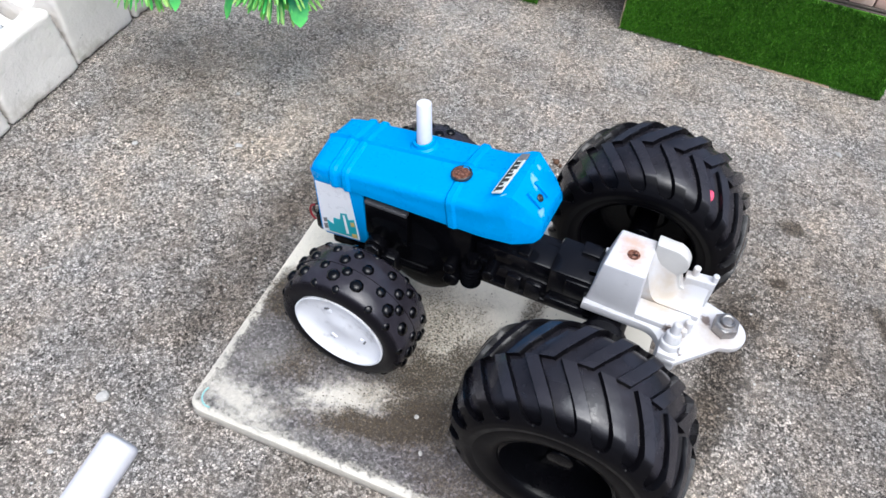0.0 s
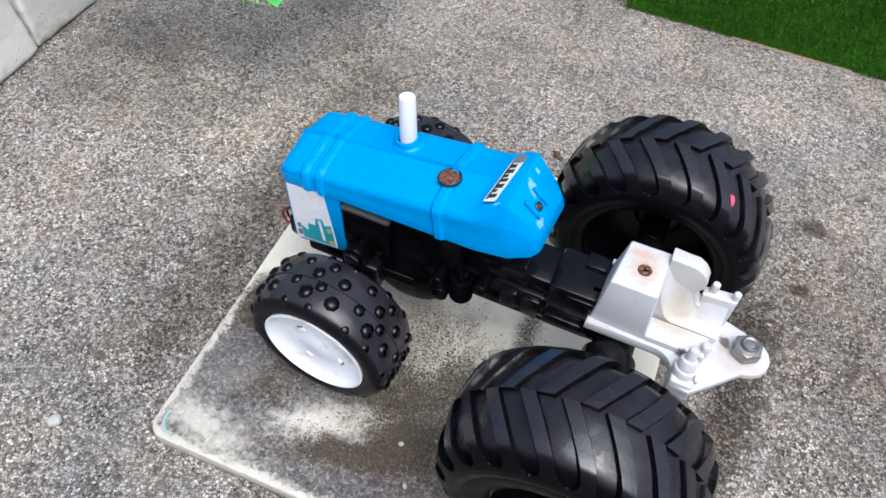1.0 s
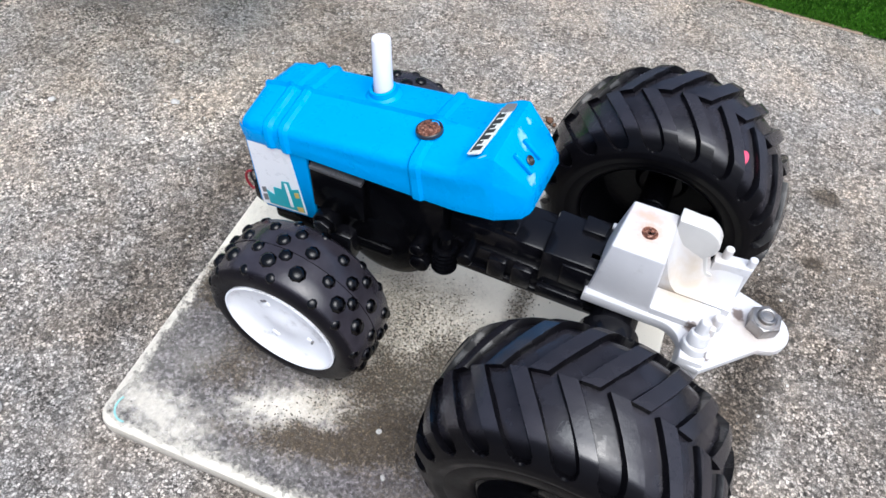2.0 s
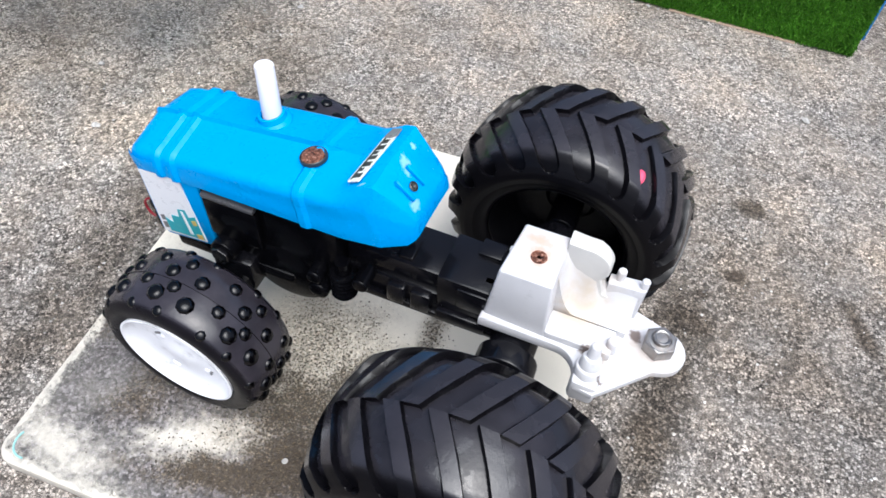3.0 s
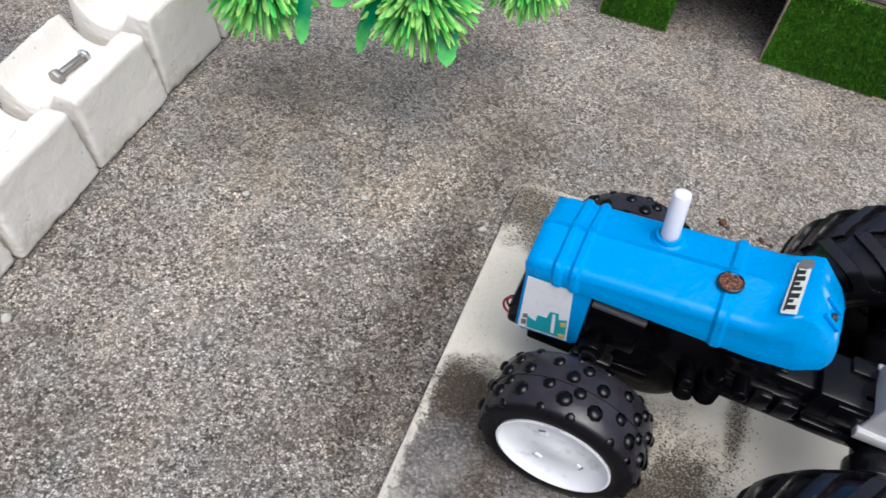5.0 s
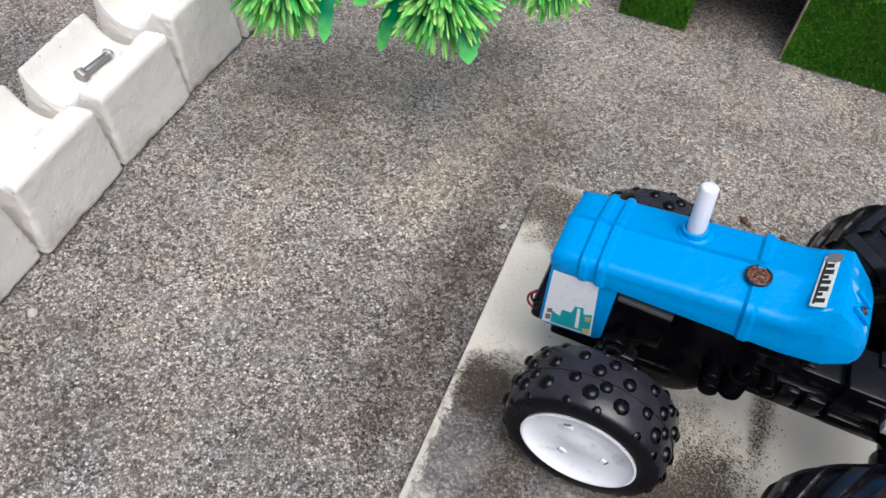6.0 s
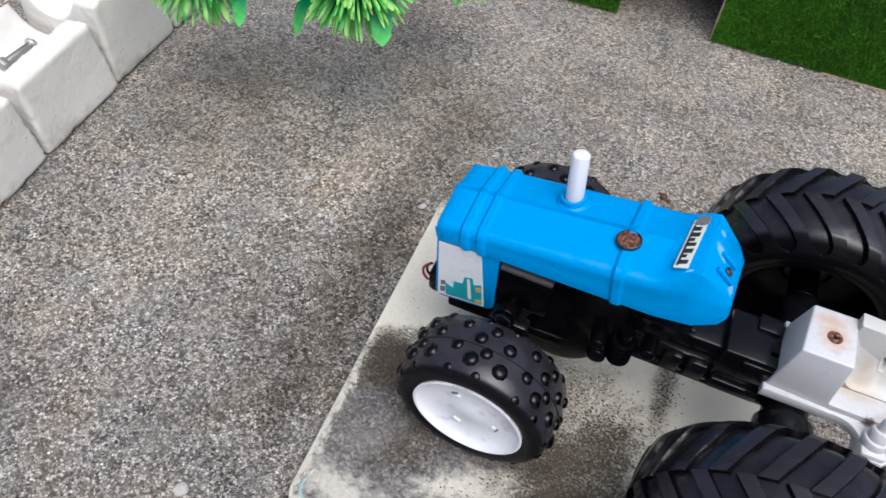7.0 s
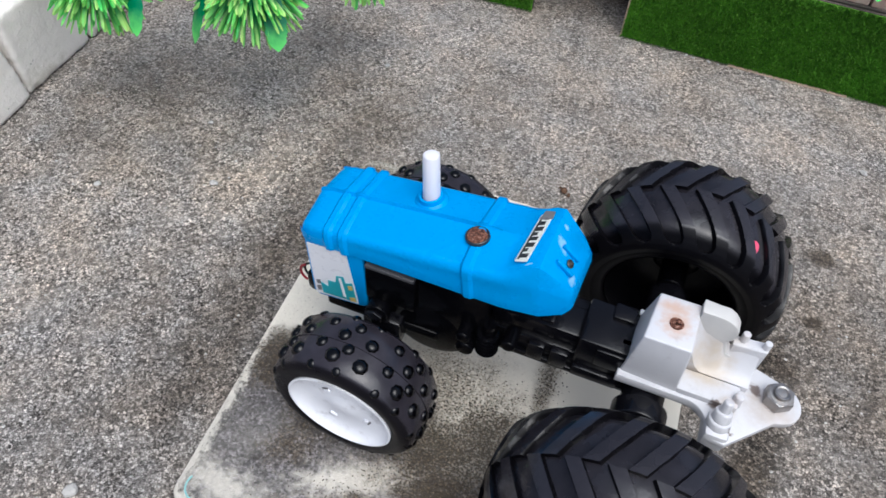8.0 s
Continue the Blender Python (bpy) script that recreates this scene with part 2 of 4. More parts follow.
def rubber(name, rough, dark=(0.002, 0.002, 0.0026), light=(0.005, 0.005, 0.0062), dust_sheen_tone=(0.016, 0.0155, 0.017), spec=0.34, band=None, pools=(0.70, 0.80)):
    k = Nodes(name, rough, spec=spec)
    dust_sheen = k.sum('MULTIPLY', k.step(k.noise(70, 5, 0.7), 0.5, 0.75), 0.55)
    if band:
        # band greyed by wear and painted sky sheen; walls and sidewalls darkened as shade
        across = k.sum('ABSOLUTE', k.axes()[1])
        # worn also carries the sheen and shade painted by facing direction
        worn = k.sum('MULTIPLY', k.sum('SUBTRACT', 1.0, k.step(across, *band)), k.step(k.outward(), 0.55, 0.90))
        dust_sheen = k.either(k.sum('MULTIPLY', dust_sheen, 0.10), k.sum('MULTIPLY', worn, k.ramp(k.noise(60, 4), (0.35, 0.5), (0.65, 1.3))))
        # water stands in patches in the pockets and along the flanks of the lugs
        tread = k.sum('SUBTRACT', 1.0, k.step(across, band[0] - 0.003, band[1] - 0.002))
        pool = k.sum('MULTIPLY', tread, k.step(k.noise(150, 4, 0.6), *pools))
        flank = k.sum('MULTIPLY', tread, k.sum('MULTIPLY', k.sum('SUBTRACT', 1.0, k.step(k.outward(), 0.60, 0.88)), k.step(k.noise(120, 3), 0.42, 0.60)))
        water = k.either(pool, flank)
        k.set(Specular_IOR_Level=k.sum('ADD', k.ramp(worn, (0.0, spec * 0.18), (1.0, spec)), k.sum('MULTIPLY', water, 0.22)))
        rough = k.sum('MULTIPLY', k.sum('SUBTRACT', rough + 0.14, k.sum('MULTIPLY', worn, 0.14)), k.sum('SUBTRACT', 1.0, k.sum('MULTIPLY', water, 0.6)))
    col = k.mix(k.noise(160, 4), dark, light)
    col = k.mix(k.sum('MULTIPLY', dust_sheen, 0.7), col, dust_sheen_tone)
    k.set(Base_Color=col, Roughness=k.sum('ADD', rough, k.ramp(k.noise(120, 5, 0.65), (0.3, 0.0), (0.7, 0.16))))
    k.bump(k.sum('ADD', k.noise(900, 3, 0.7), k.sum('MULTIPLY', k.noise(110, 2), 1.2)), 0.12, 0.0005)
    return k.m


def turf_green():
    k = Nodes("turf_green", 0.75, spec=0.25)
    n = k.t.nodes.new("ShaderNodeNewGeometry")
    col = k.ramp(n.outputs["Random Per Island"], (0.0, (0.030, 0.105, 0.004)), (0.5, (0.060, 0.195, 0.008)), (0.9, (0.095, 0.265, 0.016)), (1.0, (0.17, 0.34, 0.05)))
    col = k.mix(1.0, col, k.ramp(k.noise(30, 4), (0.3, 0.75), (0.7, 1.2)), 'MULTIPLY')
    k.set(Base_Color=col)
    return k.m


def leaf_green():
    k = Nodes("leaf_green", 0.38, spec=0.5)
    a = k.t.nodes.new("ShaderNodeVertexColor")
    a.layer_name = "along"
    t = k.axes(a.outputs[0])
    g = k.t.nodes.new("ShaderNodeNewGeometry").outputs["Random Per Island"]
    base = k.mix(g, (0.0, 0.26, 0.11), (0.004, 0.50, 0.20))
    tip = k.mix(g, (0.20, 0.88, 0.22), (0.80, 0.98, 0.36))
    col = k.mix(k.step(k.sum('ADD', t[0], k.sum('MULTIPLY', k.sum('SUBTRACT', k.noise(150, 3), 0.5), 0.5)), 0.45, 1.0), base, tip)
    k.set(Base_Color=col, Subsurface_Weight=0.12)
    k.b.inputs["Subsurface Radius"].default_value = (0.002, 0.004, 0.001)
    k.b.inputs["Subsurface Scale"].default_value = 0.5
    # thin plastic lets light through
    glow = k.t.nodes.new("ShaderNodeBsdfTranslucent")
    k.put(glow.inputs[0], col)
    both = k.t.nodes.new("ShaderNodeMixShader")
    both.inputs[0].default_value = 0.5
    k.t.links.new(k.b.outputs[0], both.inputs[1])
    k.t.links.new(glow.outputs[0], both.inputs[2])
    k.t.links.new(both.outputs[0], k.t.nodes["Material Output"].inputs[0])
    return k.m


def block_white():
    k = Nodes("cast_block_white", 0.8, spec=0.3)
    col = k.mix(k.noise(35, 5, 0.6), (0.66, 0.62, 0.565), (0.75, 0.715, 0.665))
    z = k.axes()[2]
    grime = k.sum('MULTIPLY', k.step(k.noise(48, 5, 0.65), 0.50, 0.70), k.sum('SUBTRACT', 1.0, k.step(z, 0.002, 0.022)))
    col = k.mix(k.sum('MULTIPLY', grime, 0.6), col, (0.36, 0.33, 0.26))
    pit = k.step(k.cells(120, random=1.0), 0.09, 0.05)
    col = k.mix(k.sum('MULTIPLY', pit, 0.5), col, (0.35, 0.34, 0.33))
    k.set(Base_Color=col)
    k.bump(k.sum('SUBTRACT', k.sum('ADD', k.noise(380, 4, 0.7), k.noise(60, 3)), k.sum('MULTIPLY', pit, 2.0)), 0.45, 0.0013)
    return k.m


def metal(name, colour, rough=0.35, rust=0.25):
    k = Nodes(name, rough, 1.0)
    r = k.sum('MULTIPLY', k.step(k.noise(500, 5, 0.7), 0.45, 0.7), rust)
    k.set(Base_Color=k.mix(r, colour, (0.20, 0.085, 0.035)), Metallic=k.ramp(r, (0, 1.0), (1, 0.2)), Roughness=k.ramp(k.noise(900, 4), (0.3, rough), (0.7, rough + 0.25)))
    k.bump(k.noise(1600, 3), 0.12, 0.0002)
    return k.m


def rusty():
    k = Nodes("rusty_screw", 0.8, 0.2)
    k.set(Base_Color=k.ramp(k.noise(900, 4, 0.7), (0.36, (0.012, 0.006, 0.005)), (0.46, (0.13, 0.045, 0.026)), (0.54, (0.25, 0.10, 0.06)), (0.68, (0.48, 0.31, 0.24))))
    k.bump(k.noise(1300, 4, 0.7), 1.0, 0.0012)
    return k.m


def stained_white():
    """White nylon, rust stains round the screw hole and in the seat."""
    k = Nodes("stained_white_nylon", 0.42, spec=0.5)
    col = k.mix(k.noise(120, 4), (0.505, 0.50, 0.517), (0.585, 0.58, 0.593))
    rust = k.either(k.blob(0.0715, 0.001, 0.0045, 0.0048, 0, 0.7, 0.9, 500), k.blob(0.0700, 0.0065, 0.005, 0.0025, 0, 0.8, 0.8, 500))
    col = k.mix(k.sum('MULTIPLY', rust, 0.55), col, (0.50, 0.24, 0.09))
    seat = k.either(k.blob(0.0885, 0.001, 0.007, 0.006, 20, 0.8, 0.9, 250), k.sum('MULTIPLY', k.blob(0.087, 0.010, 0.008, 0.004, 0, 0.9, 0.8, 250), 0.7))
    col = k.mix(k.sum('MULTIPLY', seat, 0.75), col, (0.46, 0.38, 0.28))
    hitch = k.either(k.blob(0.1065, -0.001, 0.0025, 0.002, 0, 0.7, 0.8, 500), k.blob(0.112, -0.004, 0.007, 0.006, 0, 0.9, 0.8, 300), k.blob(0.097, -0.010, 0.003, 0.003, 0, 0.8, 0.8, 400))
    col = k.mix(k.sum('MULTIPLY', hitch, 0.5), col, (0.34, 0.25, 0.17))
    spot = k.either(k.blob(0.1062, 0.0020, 0.0017, 0.0022, 30, 0.4, 0.7, 700), k.blob(0.0930, -0.0105, 0.0016, 0.0012, 0, 0.5, 1.2, 700), k.blob(0.1000, -0.0185, 0.0013, 0.0006, 20, 0.5, 1.2, 700))
    col = k.mix(k.sum('MULTIPLY', spot, 0.85), col, (0.075, 0.042, 0.028))
    grey = k.step(k.noise(160, 5, 0.7), 0.56, 0.74)
    col = k.mix(k.sum('MULTIPLY', grey, 0.35), col, (0.33, 0.32, 0.32))
    k.set(Base_Color=col)
    k.bump(k.noise(420, 4, 0.6), 0.15, 0.0005)
    return k.m


def hood_blue():
    """Blue moulded plastic, scuffed pale towards the rear face and along its edges."""
    k = Nodes("scuffed_blue_plastic", 0.34, spec=0.4)
    col = k.mix(k.noise(60, 4), (0.002, 0.236, 0.60), (0.004, 0.268, 0.66))
    spots = k.either(k.blob(0.0285, 0.0005, 0.0012, 0.0024, 30, 0.5, 1.2, 900), k.blob(0.0340, -0.0070, 0.0008, 0.0016, 0, 0.5, 1.2, 900), k.blob(0.0215, -0.0125, 0.0014, 0.0004, 10, 0.5, 1.2, 900),
                     k.blob(0.0275, 0.0075, 0.0006, 0.0009, 0, 0.5, 1.2, 900))
    col = k.mix(k.sum('MULTIPLY', spots, 0.55), col, (0.35, 0.55, 0.66))
    fleck = k.step(k.noise(520, 2, 0.5), 0.74, 0.78)
    col = k.mix(k.sum('MULTIPLY', fleck, 0.3), col, (0.20, 0.46, 0.62))
    rub = k.sum('MULTIPLY', k.step(k.noise(85, 5, 0.7), 0.55, 0.75), 0.25)
    col = k.mix(rub, col, (0.01, 0.30, 0.60))
    k.set(Base_Color=col, Roughness=k.ramp(k.noise(160, 5, 0.7), (0.3, 0.20), (0.7, 0.46)))
    k.bump(k.sum('ADD', k.noise(500, 3, 0.6), k.sum('MULTIPLY', k.noise(70, 3), 2.2)), 0.3, 0.0007)
    return k.m


CONCRETE, TILE, BLOCK = concrete(), glazed_tile(), block_white()
BLUE = plastic("blue_plastic", (0.002, 0.236, 0.60), (0.004, 0.268, 0.66), 0.42, (0.15, 0.36, 0.55), 0.10, spec=0.28, grain=60)
HOODBLUE = hood_blue()
BLACK = plastic("black_plastic", (0.002, 0.002, 0.003), (0.006, 0.006, 0.008), 0.14, (0.016, 0.016, 0.019), 0.40, spec=0.27, relief=0.12)
TUBE = plastic("tube_white", (0.60, 0.592, 0.615), (0.65, 0.642, 0.665), 0.5)
STICK = plastic("white_stick", (0.70, 0.69, 0.73), (0.76, 0.75, 0.79), 0.5)
RIMWHITE = plastic("white_rim", (0.76, 0.76, 0.79), (0.83, 0.83, 0.85), 0.65, (0.43, 0.42, 0.42), 0.7, spec=0.12)
NYLON = stained_white()
AGED = plastic("aged_nylon", (0.47, 0.455, 0.43), (0.55, 0.535, 0.51), 0.5, (0.40, 0.36, 0.30), 0.5)
# carcass and lug rubbers differ by wear and by sheen painted into the colour
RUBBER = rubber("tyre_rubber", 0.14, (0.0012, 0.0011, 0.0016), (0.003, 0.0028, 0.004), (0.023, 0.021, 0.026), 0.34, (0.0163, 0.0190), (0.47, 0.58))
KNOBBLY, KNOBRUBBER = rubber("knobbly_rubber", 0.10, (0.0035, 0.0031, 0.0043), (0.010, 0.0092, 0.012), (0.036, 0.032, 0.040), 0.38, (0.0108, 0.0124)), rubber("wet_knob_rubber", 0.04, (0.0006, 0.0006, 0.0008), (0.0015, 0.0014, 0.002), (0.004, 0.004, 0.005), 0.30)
TREAD = rubber("worn_sheen_tread_rubber", 0.12, (0.0015, 0.0014, 0.0019), (0.004, 0.0037, 0.005), (0.029, 0.0265, 0.032), 0.55, (0.0163, 0.0190))
GLOSS = plastic("glossy_black", (0.0015, 0.0015, 0.002), (0.003, 0.003, 0.004), 0.10, spec=0.09)
TURF, LEAF = turf_green(), leaf_green()
STEEL, RUST = metal("dull_steel", (0.33, 0.32, 0.31), 0.30, 0.25), rusty()
ZINC = metal("zinc", (0.62, 0.63, 0.64), 0.3, 0.1)
PAPER = plastic("sticker_white", (0.80, 0.80, 0.82), (0.84, 0.84, 0.86), 0.3)
TEAL = plastic("sticker_teal", (0.02, 0.30, 0.36), (0.04, 0.40, 0.46), 0.35)
YELLOW = plastic("sticker_yellow", (0.55, 0.38, 0.08), (0.62, 0.45, 0.14), 0.35)
INK = plastic("ink_black", (0.012, 0.013, 0.012), (0.03, 0.03, 0.03), 0.35)
SILVER = plastic("badge_silver", (0.58, 0.60, 0.55), (0.70, 0.72, 0.66), 0.3, (0.2, 0.18, 0.15), 0.3)
PINK = plastic("pink_paint", (0.75, 0.06, 0.14), (0.80, 0.12, 0.20), 0.4)
WIRE = plastic("red_wire", (0.22, 0.01, 0.02), (0.30, 0.02, 0.03), 0.4)
MINT = plastic("mint_mark", (0.20, 0.42, 0.41), (0.34, 0.54, 0.52), 0.5)
PEBBLE = plastic("pebble_white", (0.34, 0.325, 0.30), (0.48, 0.46, 0.43), 0.85, grain=900, relief=0.5)
DARKWOOD = plastic("dark_board", (0.05, 0.04, 0.035), (0.10, 0.08, 0.065), 0.8)
CARD = plastic("board_edge", (0.40, 0.27, 0.19), (0.52, 0.40, 0.31), 0.8)
BLUEEDGE = plastic("blue_edge", (0.02, 0.16, 0.50), (0.04, 0.22, 0.60), 0.4)
BRICKRED = plastic("brick_red", (0.40, 0.22, 0.17), (0.60, 0.46, 0.40), 0.85, (0.55, 0.48, 0.42), 0.5, relief=0.6)
STEM = plastic("stem_brown", (0.03, 0.022, 0.012), (0.06, 0.045, 0.02), 0.6)
PANEL = plastic("grey_panel", (0.05, 0.05, 0.054), (0.09, 0.09, 0.094), 0.3)
SHADE = plastic("grey_print", (0.12, 0.12, 0.13), (0.22, 0.21, 0.21), 0.35)


# ---- mesh tools ----
def mesh_of(name, bm, material, smooth=35.0):
    me = bpy.data.meshes.new(name)
    bmesh.ops.recalc_face_normals(bm, faces=bm.faces)
    for f in bm.faces:
        f.smooth = smooth > 0
    for e in bm.edges:
        e.smooth = len(e.link_faces) == 2 and e.calc_face_angle(0.0) < radians(smooth)
    bm.to_mesh(me)
    bm.free()
    me.materials.append(material)
    return me


def part(name, bm, material, parent=None, label="", at=None, smooth=35.0):
    """One mesh object under a thing or a part; bm may be a ready mesh that others share."""
    ob = new(name, bm if isinstance(bm, bpy.types.Mesh) else mesh_of(name, bm, material, smooth))
    if parent:
        ob.parent = parent
    ob.matrix_basis = at or Matrix()
    return tagged(ob, label)


def thing(name, label, category, at=None, group="", kind=""):
    ob = new(name)
    ob.empty_display_size = 0.01
    ob.matrix_basis = at or Matrix()
    return tagged(ob, label, category, group, kind)


def box(bm, lo, hi, bevel=0.0, m=None, steps=2):
    """A box between two corners, its edges rounded."""
    c, s = (Vector(lo) + Vector(hi)) / 2, Vector(hi) - Vector(lo)
    made = bmesh.ops.create_cube(bm, size=1, matrix=(m or Matrix()) @ Matrix.LocRotScale(c, None, s))["verts"]
    if bevel:
        es = list({e for v in made for e in v.link_edges})
        bmesh.ops.bevel(bm, geom=es, offset=bevel, segments=steps, affect='EDGES', profile=0.5)
    return bm


def rod(bm, a, b, r, r2=None, n=20, bevel=0.0):
    """A round bar from a to b."""
    a, b = Vector(a), Vector(b)
    m = Matrix.Translation((a + b) / 2) @ (b - a).to_track_quat('Z', 'Y').to_matrix().to_4x4()
    vs = bmesh.ops.create_cone(bm, cap_ends=True, segments=n, radius1=r, radius2=r if r2 is None else r2, depth=(b - a).length, matrix=m)["verts"]
    if bevel:
        es = [e for e in {e for v in vs for e in v.link_edges} if any(len(f.verts) > 4 for f in e.link_faces)]
        bmesh.ops.bevel(bm, geom=es, offset=bevel, segments=3, affect='EDGES', profile=0.5)
    return bm


def lathe(bm, profile, n=64, m=None, shut=False):
    """A profile of (along, radius) turned round the y axis."""
    m = m or Matrix()
    rings = []
    for w, r in profile:
        rings.append([bm.verts.new(m @ Vector((r * math.cos(2 * math.pi * i / n), w, r * math.sin(2 * math.pi * i / n)))) for i in range(n)])
    pairs = list(zip(rings, rings[1:])) + ([(rings[-1], rings[0])] if shut else [])
    for a, b in pairs:
        for i in range(n):
            bm.faces.new((a[i], a[(i + 1) % n], b[(i + 1) % n], b[i]))
    return bm


def loft(bm, rings, caps=True):
    """Skin between loops of equally many points."""
    vs = [[bm.verts.new(p) for p in ring] for ring in rings]
    for a, b in zip(vs, vs[1:]):
        for i in range(len(a)):
            bm.faces.new((a[i], a[(i + 1) % len(a)], b[(i + 1) % len(b)], b[i]))
    if caps:
        bm.faces.new(vs[0])
        bm.faces.new(vs[-1])
    return bm


def slab(bm, outline, z0, z1, bevel=0.0, m=None):
    """A flat outline in x and y, given thickness from z0 to z1."""
    m = m or Matrix()
    low = [bm.verts.new(m @ Vector((x, y, z0))) for x, y in outline]
    face = bm.faces.new(low)
    up = bmesh.ops.extrude_face_region(bm, geom=[face])["geom"]
    bmesh.ops.translate(bm, verts=[v for v in up if isinstance(v, bmesh.types.BMVert)], vec=m.to_3x3() @ Vector((0, 0, z1 - z0)))
    if bevel:
        top = [f for f in up if isinstance(f, bmesh.types.BMFace)]
        es = list({e for f in top + [face] for e in f.edges})
        bmesh.ops.bevel(bm, geom=es, offset=bevel, segments=2, affect='EDGES', profile=0.5)
    return bm


def round_rect(x0, y0, x1, y1, r, n=6):
    out = []
    for cx, cy, a in ((x1 - r, y1 - r, 0), (x0 + r, y1 - r, 90), (x0 + r, y0 + r, 180), (x1 - r, y0 + r, 270)):
        out += [(cx + r * math.cos(radians(a + 90 * i / n)), cy + r * math.sin(radians(a + 90 * i / n))) for i in range(n + 1)]
    return out


def arc(cx, cy, r, a0, a1, n=10):
    return [(cx + r * math.cos(radians(a0 + (a1 - a0) * i / n)), cy + r * math.sin(radians(a0 + (a1 - a0) * i / n))) for i in range(n + 1)]


def rough_up(bm, size, scale, seed=0.0):
    """Uneven surface: pushes points along their normals by noise."""
    bm.normal_update()
    for v in bm.verts:
        v.co += v.normal * size * noise.noise(v.co * scale + Vector((seed, seed * 1.7, -seed)))
    return bm


# ---- the ground and what stands round it ----
def build_ground():
    bm = bmesh.new()
    bmesh.ops.create_grid(bm, x_segments=2, y_segments=2, size=400)
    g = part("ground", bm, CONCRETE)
    tagged(g, "rough grey-brown concrete yard with fine exposed aggregate", "ground", kind="structure")


def build_tile():
    bm = slab(bmesh.new(), round_rect(*TILE_BOX, 0.007), 0.0, 0.0075, 0.0012)
    t = part("ceramic_tile", bm, TILE, at=pose(0, 0, 0, 0, 0, TILE_TURN))
    tagged(t, "cream glazed ceramic tile smeared with wet grey sand on concrete", "tile")
    bm = slab(bmesh.new(), arc(-0.0782, -0.0856, 0.0058, 150, 280) + arc(-0.0782, -0.0856, 0.0051, 280, 150), 0.0075, 0.0078)
    part("mint_mark", bm, MINT, t, "curved mint-green line near the tile's corner")


def build_block(name, length, depth, height, at, seed, label):
    """A cast block with worn rounded edges."""
    bm = bmesh.new()
    bmesh.ops.create_cube(bm, size=1, matrix=Matrix.LocRotScale((0, 0, height / 2), None, (depth, length, height)))
    bmesh.ops.bevel(bm, geom=list(bm.edges), offset=0.0026, segments=3, affect='EDGES', profile=0.5)
    bmesh.ops.subdivide_edges(bm, edges=[e for e in bm.edges if e.calc_length() > 0.012], cuts=30, use_grid_fill=True)
    for v in bm.verts:
        lean = v.co.z / height
        v.co.x *= 1 - 0.10 * lean
        v.co.y *= 1 - 0.11 * lean * (1.0 - 0.6 * v.co.x / depth)
        # trough along the top between a front and a rear ridge
        if lean > 0.55:
            v.co.z -= 0.0150 * (lean - 0.55) / 0.45 * max(0.0, 1 - abs((v.co.x + 0.005) / (depth * 0.5 - 0.0110)) ** 2.4) ** 0.8
        # crumbled foot
        if lean < 0.06:
            v.co.x -= max(0.0, noise.noise(Vector((seed * 5, v.co.y * 160, 3)))) * 0.0030
    rough_up(bm, 0.0010, 30, seed)
    rough_up(bm, 0.00022, 170, seed + 3)
    # edges chipped and grainy, faces smoother
    for v in bm.verts:
        edge = max(0.0, abs(v.co.y) / (length / 2) - 0.80) + max(0.0, v.co.z / height - 0.86)
        v.co += v.normal * min(edge * 4, 1.0) * (0.0010 * noise.noise(v.co * 420) - 0.0005 * abs(noise.noise(v.co * 800)))
    low = min(v.co.z for v in bm.verts)
    for v in bm.verts:
        v.co.z -= low
    ob = part(name, bm, BLOCK, at=at, smooth=60)
    return tagged(ob, label, "block", "white blocks in a row")


def build_blocks():
    front = "whitewashed cast block with worn edges standing on concrete"
    for i, (x, y, ln, h, turn) in enumerate(((-0.3085, -0.0845, 0.0605, 0.0425, -6), (-0.3115, -0.0225, 0.0605, 0.0425, -5), (-0.3165, 0.0390, 0.0605, 0.0430, -4),
                                              (-0.3205, 0.0985, 0.0560, 0.0490, -3), (-0.3225, 0.1570, 0.0570, 0.0460, -3), (-0.3250, 0.2160, 0.0580, 0.048, -3))):
        build_block("white_block", ln, 0.056, h, pose(x, y, 0, 0, 0, -turn), i * 1.3, front)


def build_loose_bolt():
    b = thing("loose_bolt", "small grey steel bolt with hex head lying on a white block", "bolt", pose(-0.3215, 0.0415, 0.0318, 0, 0, 88))
    part("shank", rod(bmesh.new(), (-0.007, 0, 0), (0.0125, 0, 0), 0.0021, n=16, bevel=0.0003), STEEL, b)
    part("head", rod(bmesh.new(), (-0.0108, 0, 0), (-0.007, 0, 0), 0.0040, n=6, bevel=0.0004), STEEL, b)
    part("washer", rod(bmesh.new(), (0.0092, 0, 0), (0.0110, 0, 0), 0.0036, n=18, bevel=0.0003), ZINC, b)


def blade_turf(bm, w, h, count, seed):
    """Short upright pile over a plate in x and z, facing -y."""
    rnd = random.Random(seed)
    for _ in range(count):
        x, z = rnd.uniform(-w / 2, w / 2), rnd.uniform(0.0005, h)
        ln, wide, a = rnd.uniform(0.0018, 0.0034), rnd.uniform(0.0003, 0.0005), rnd.uniform(0, math.pi)
        dx, dz = rnd.gauss(0, 0.0009), rnd.gauss(0.0004, 0.0009)
        c, s = math.cos(a) * wide, math.sin(a) * wide
        bm.faces.new([bm.verts.new(p) for p in ((x - c, 0, z - s), (x + c, 0, z + s), (x + dx, -ln, max(z + dz, 0.0004)))])
    return bm


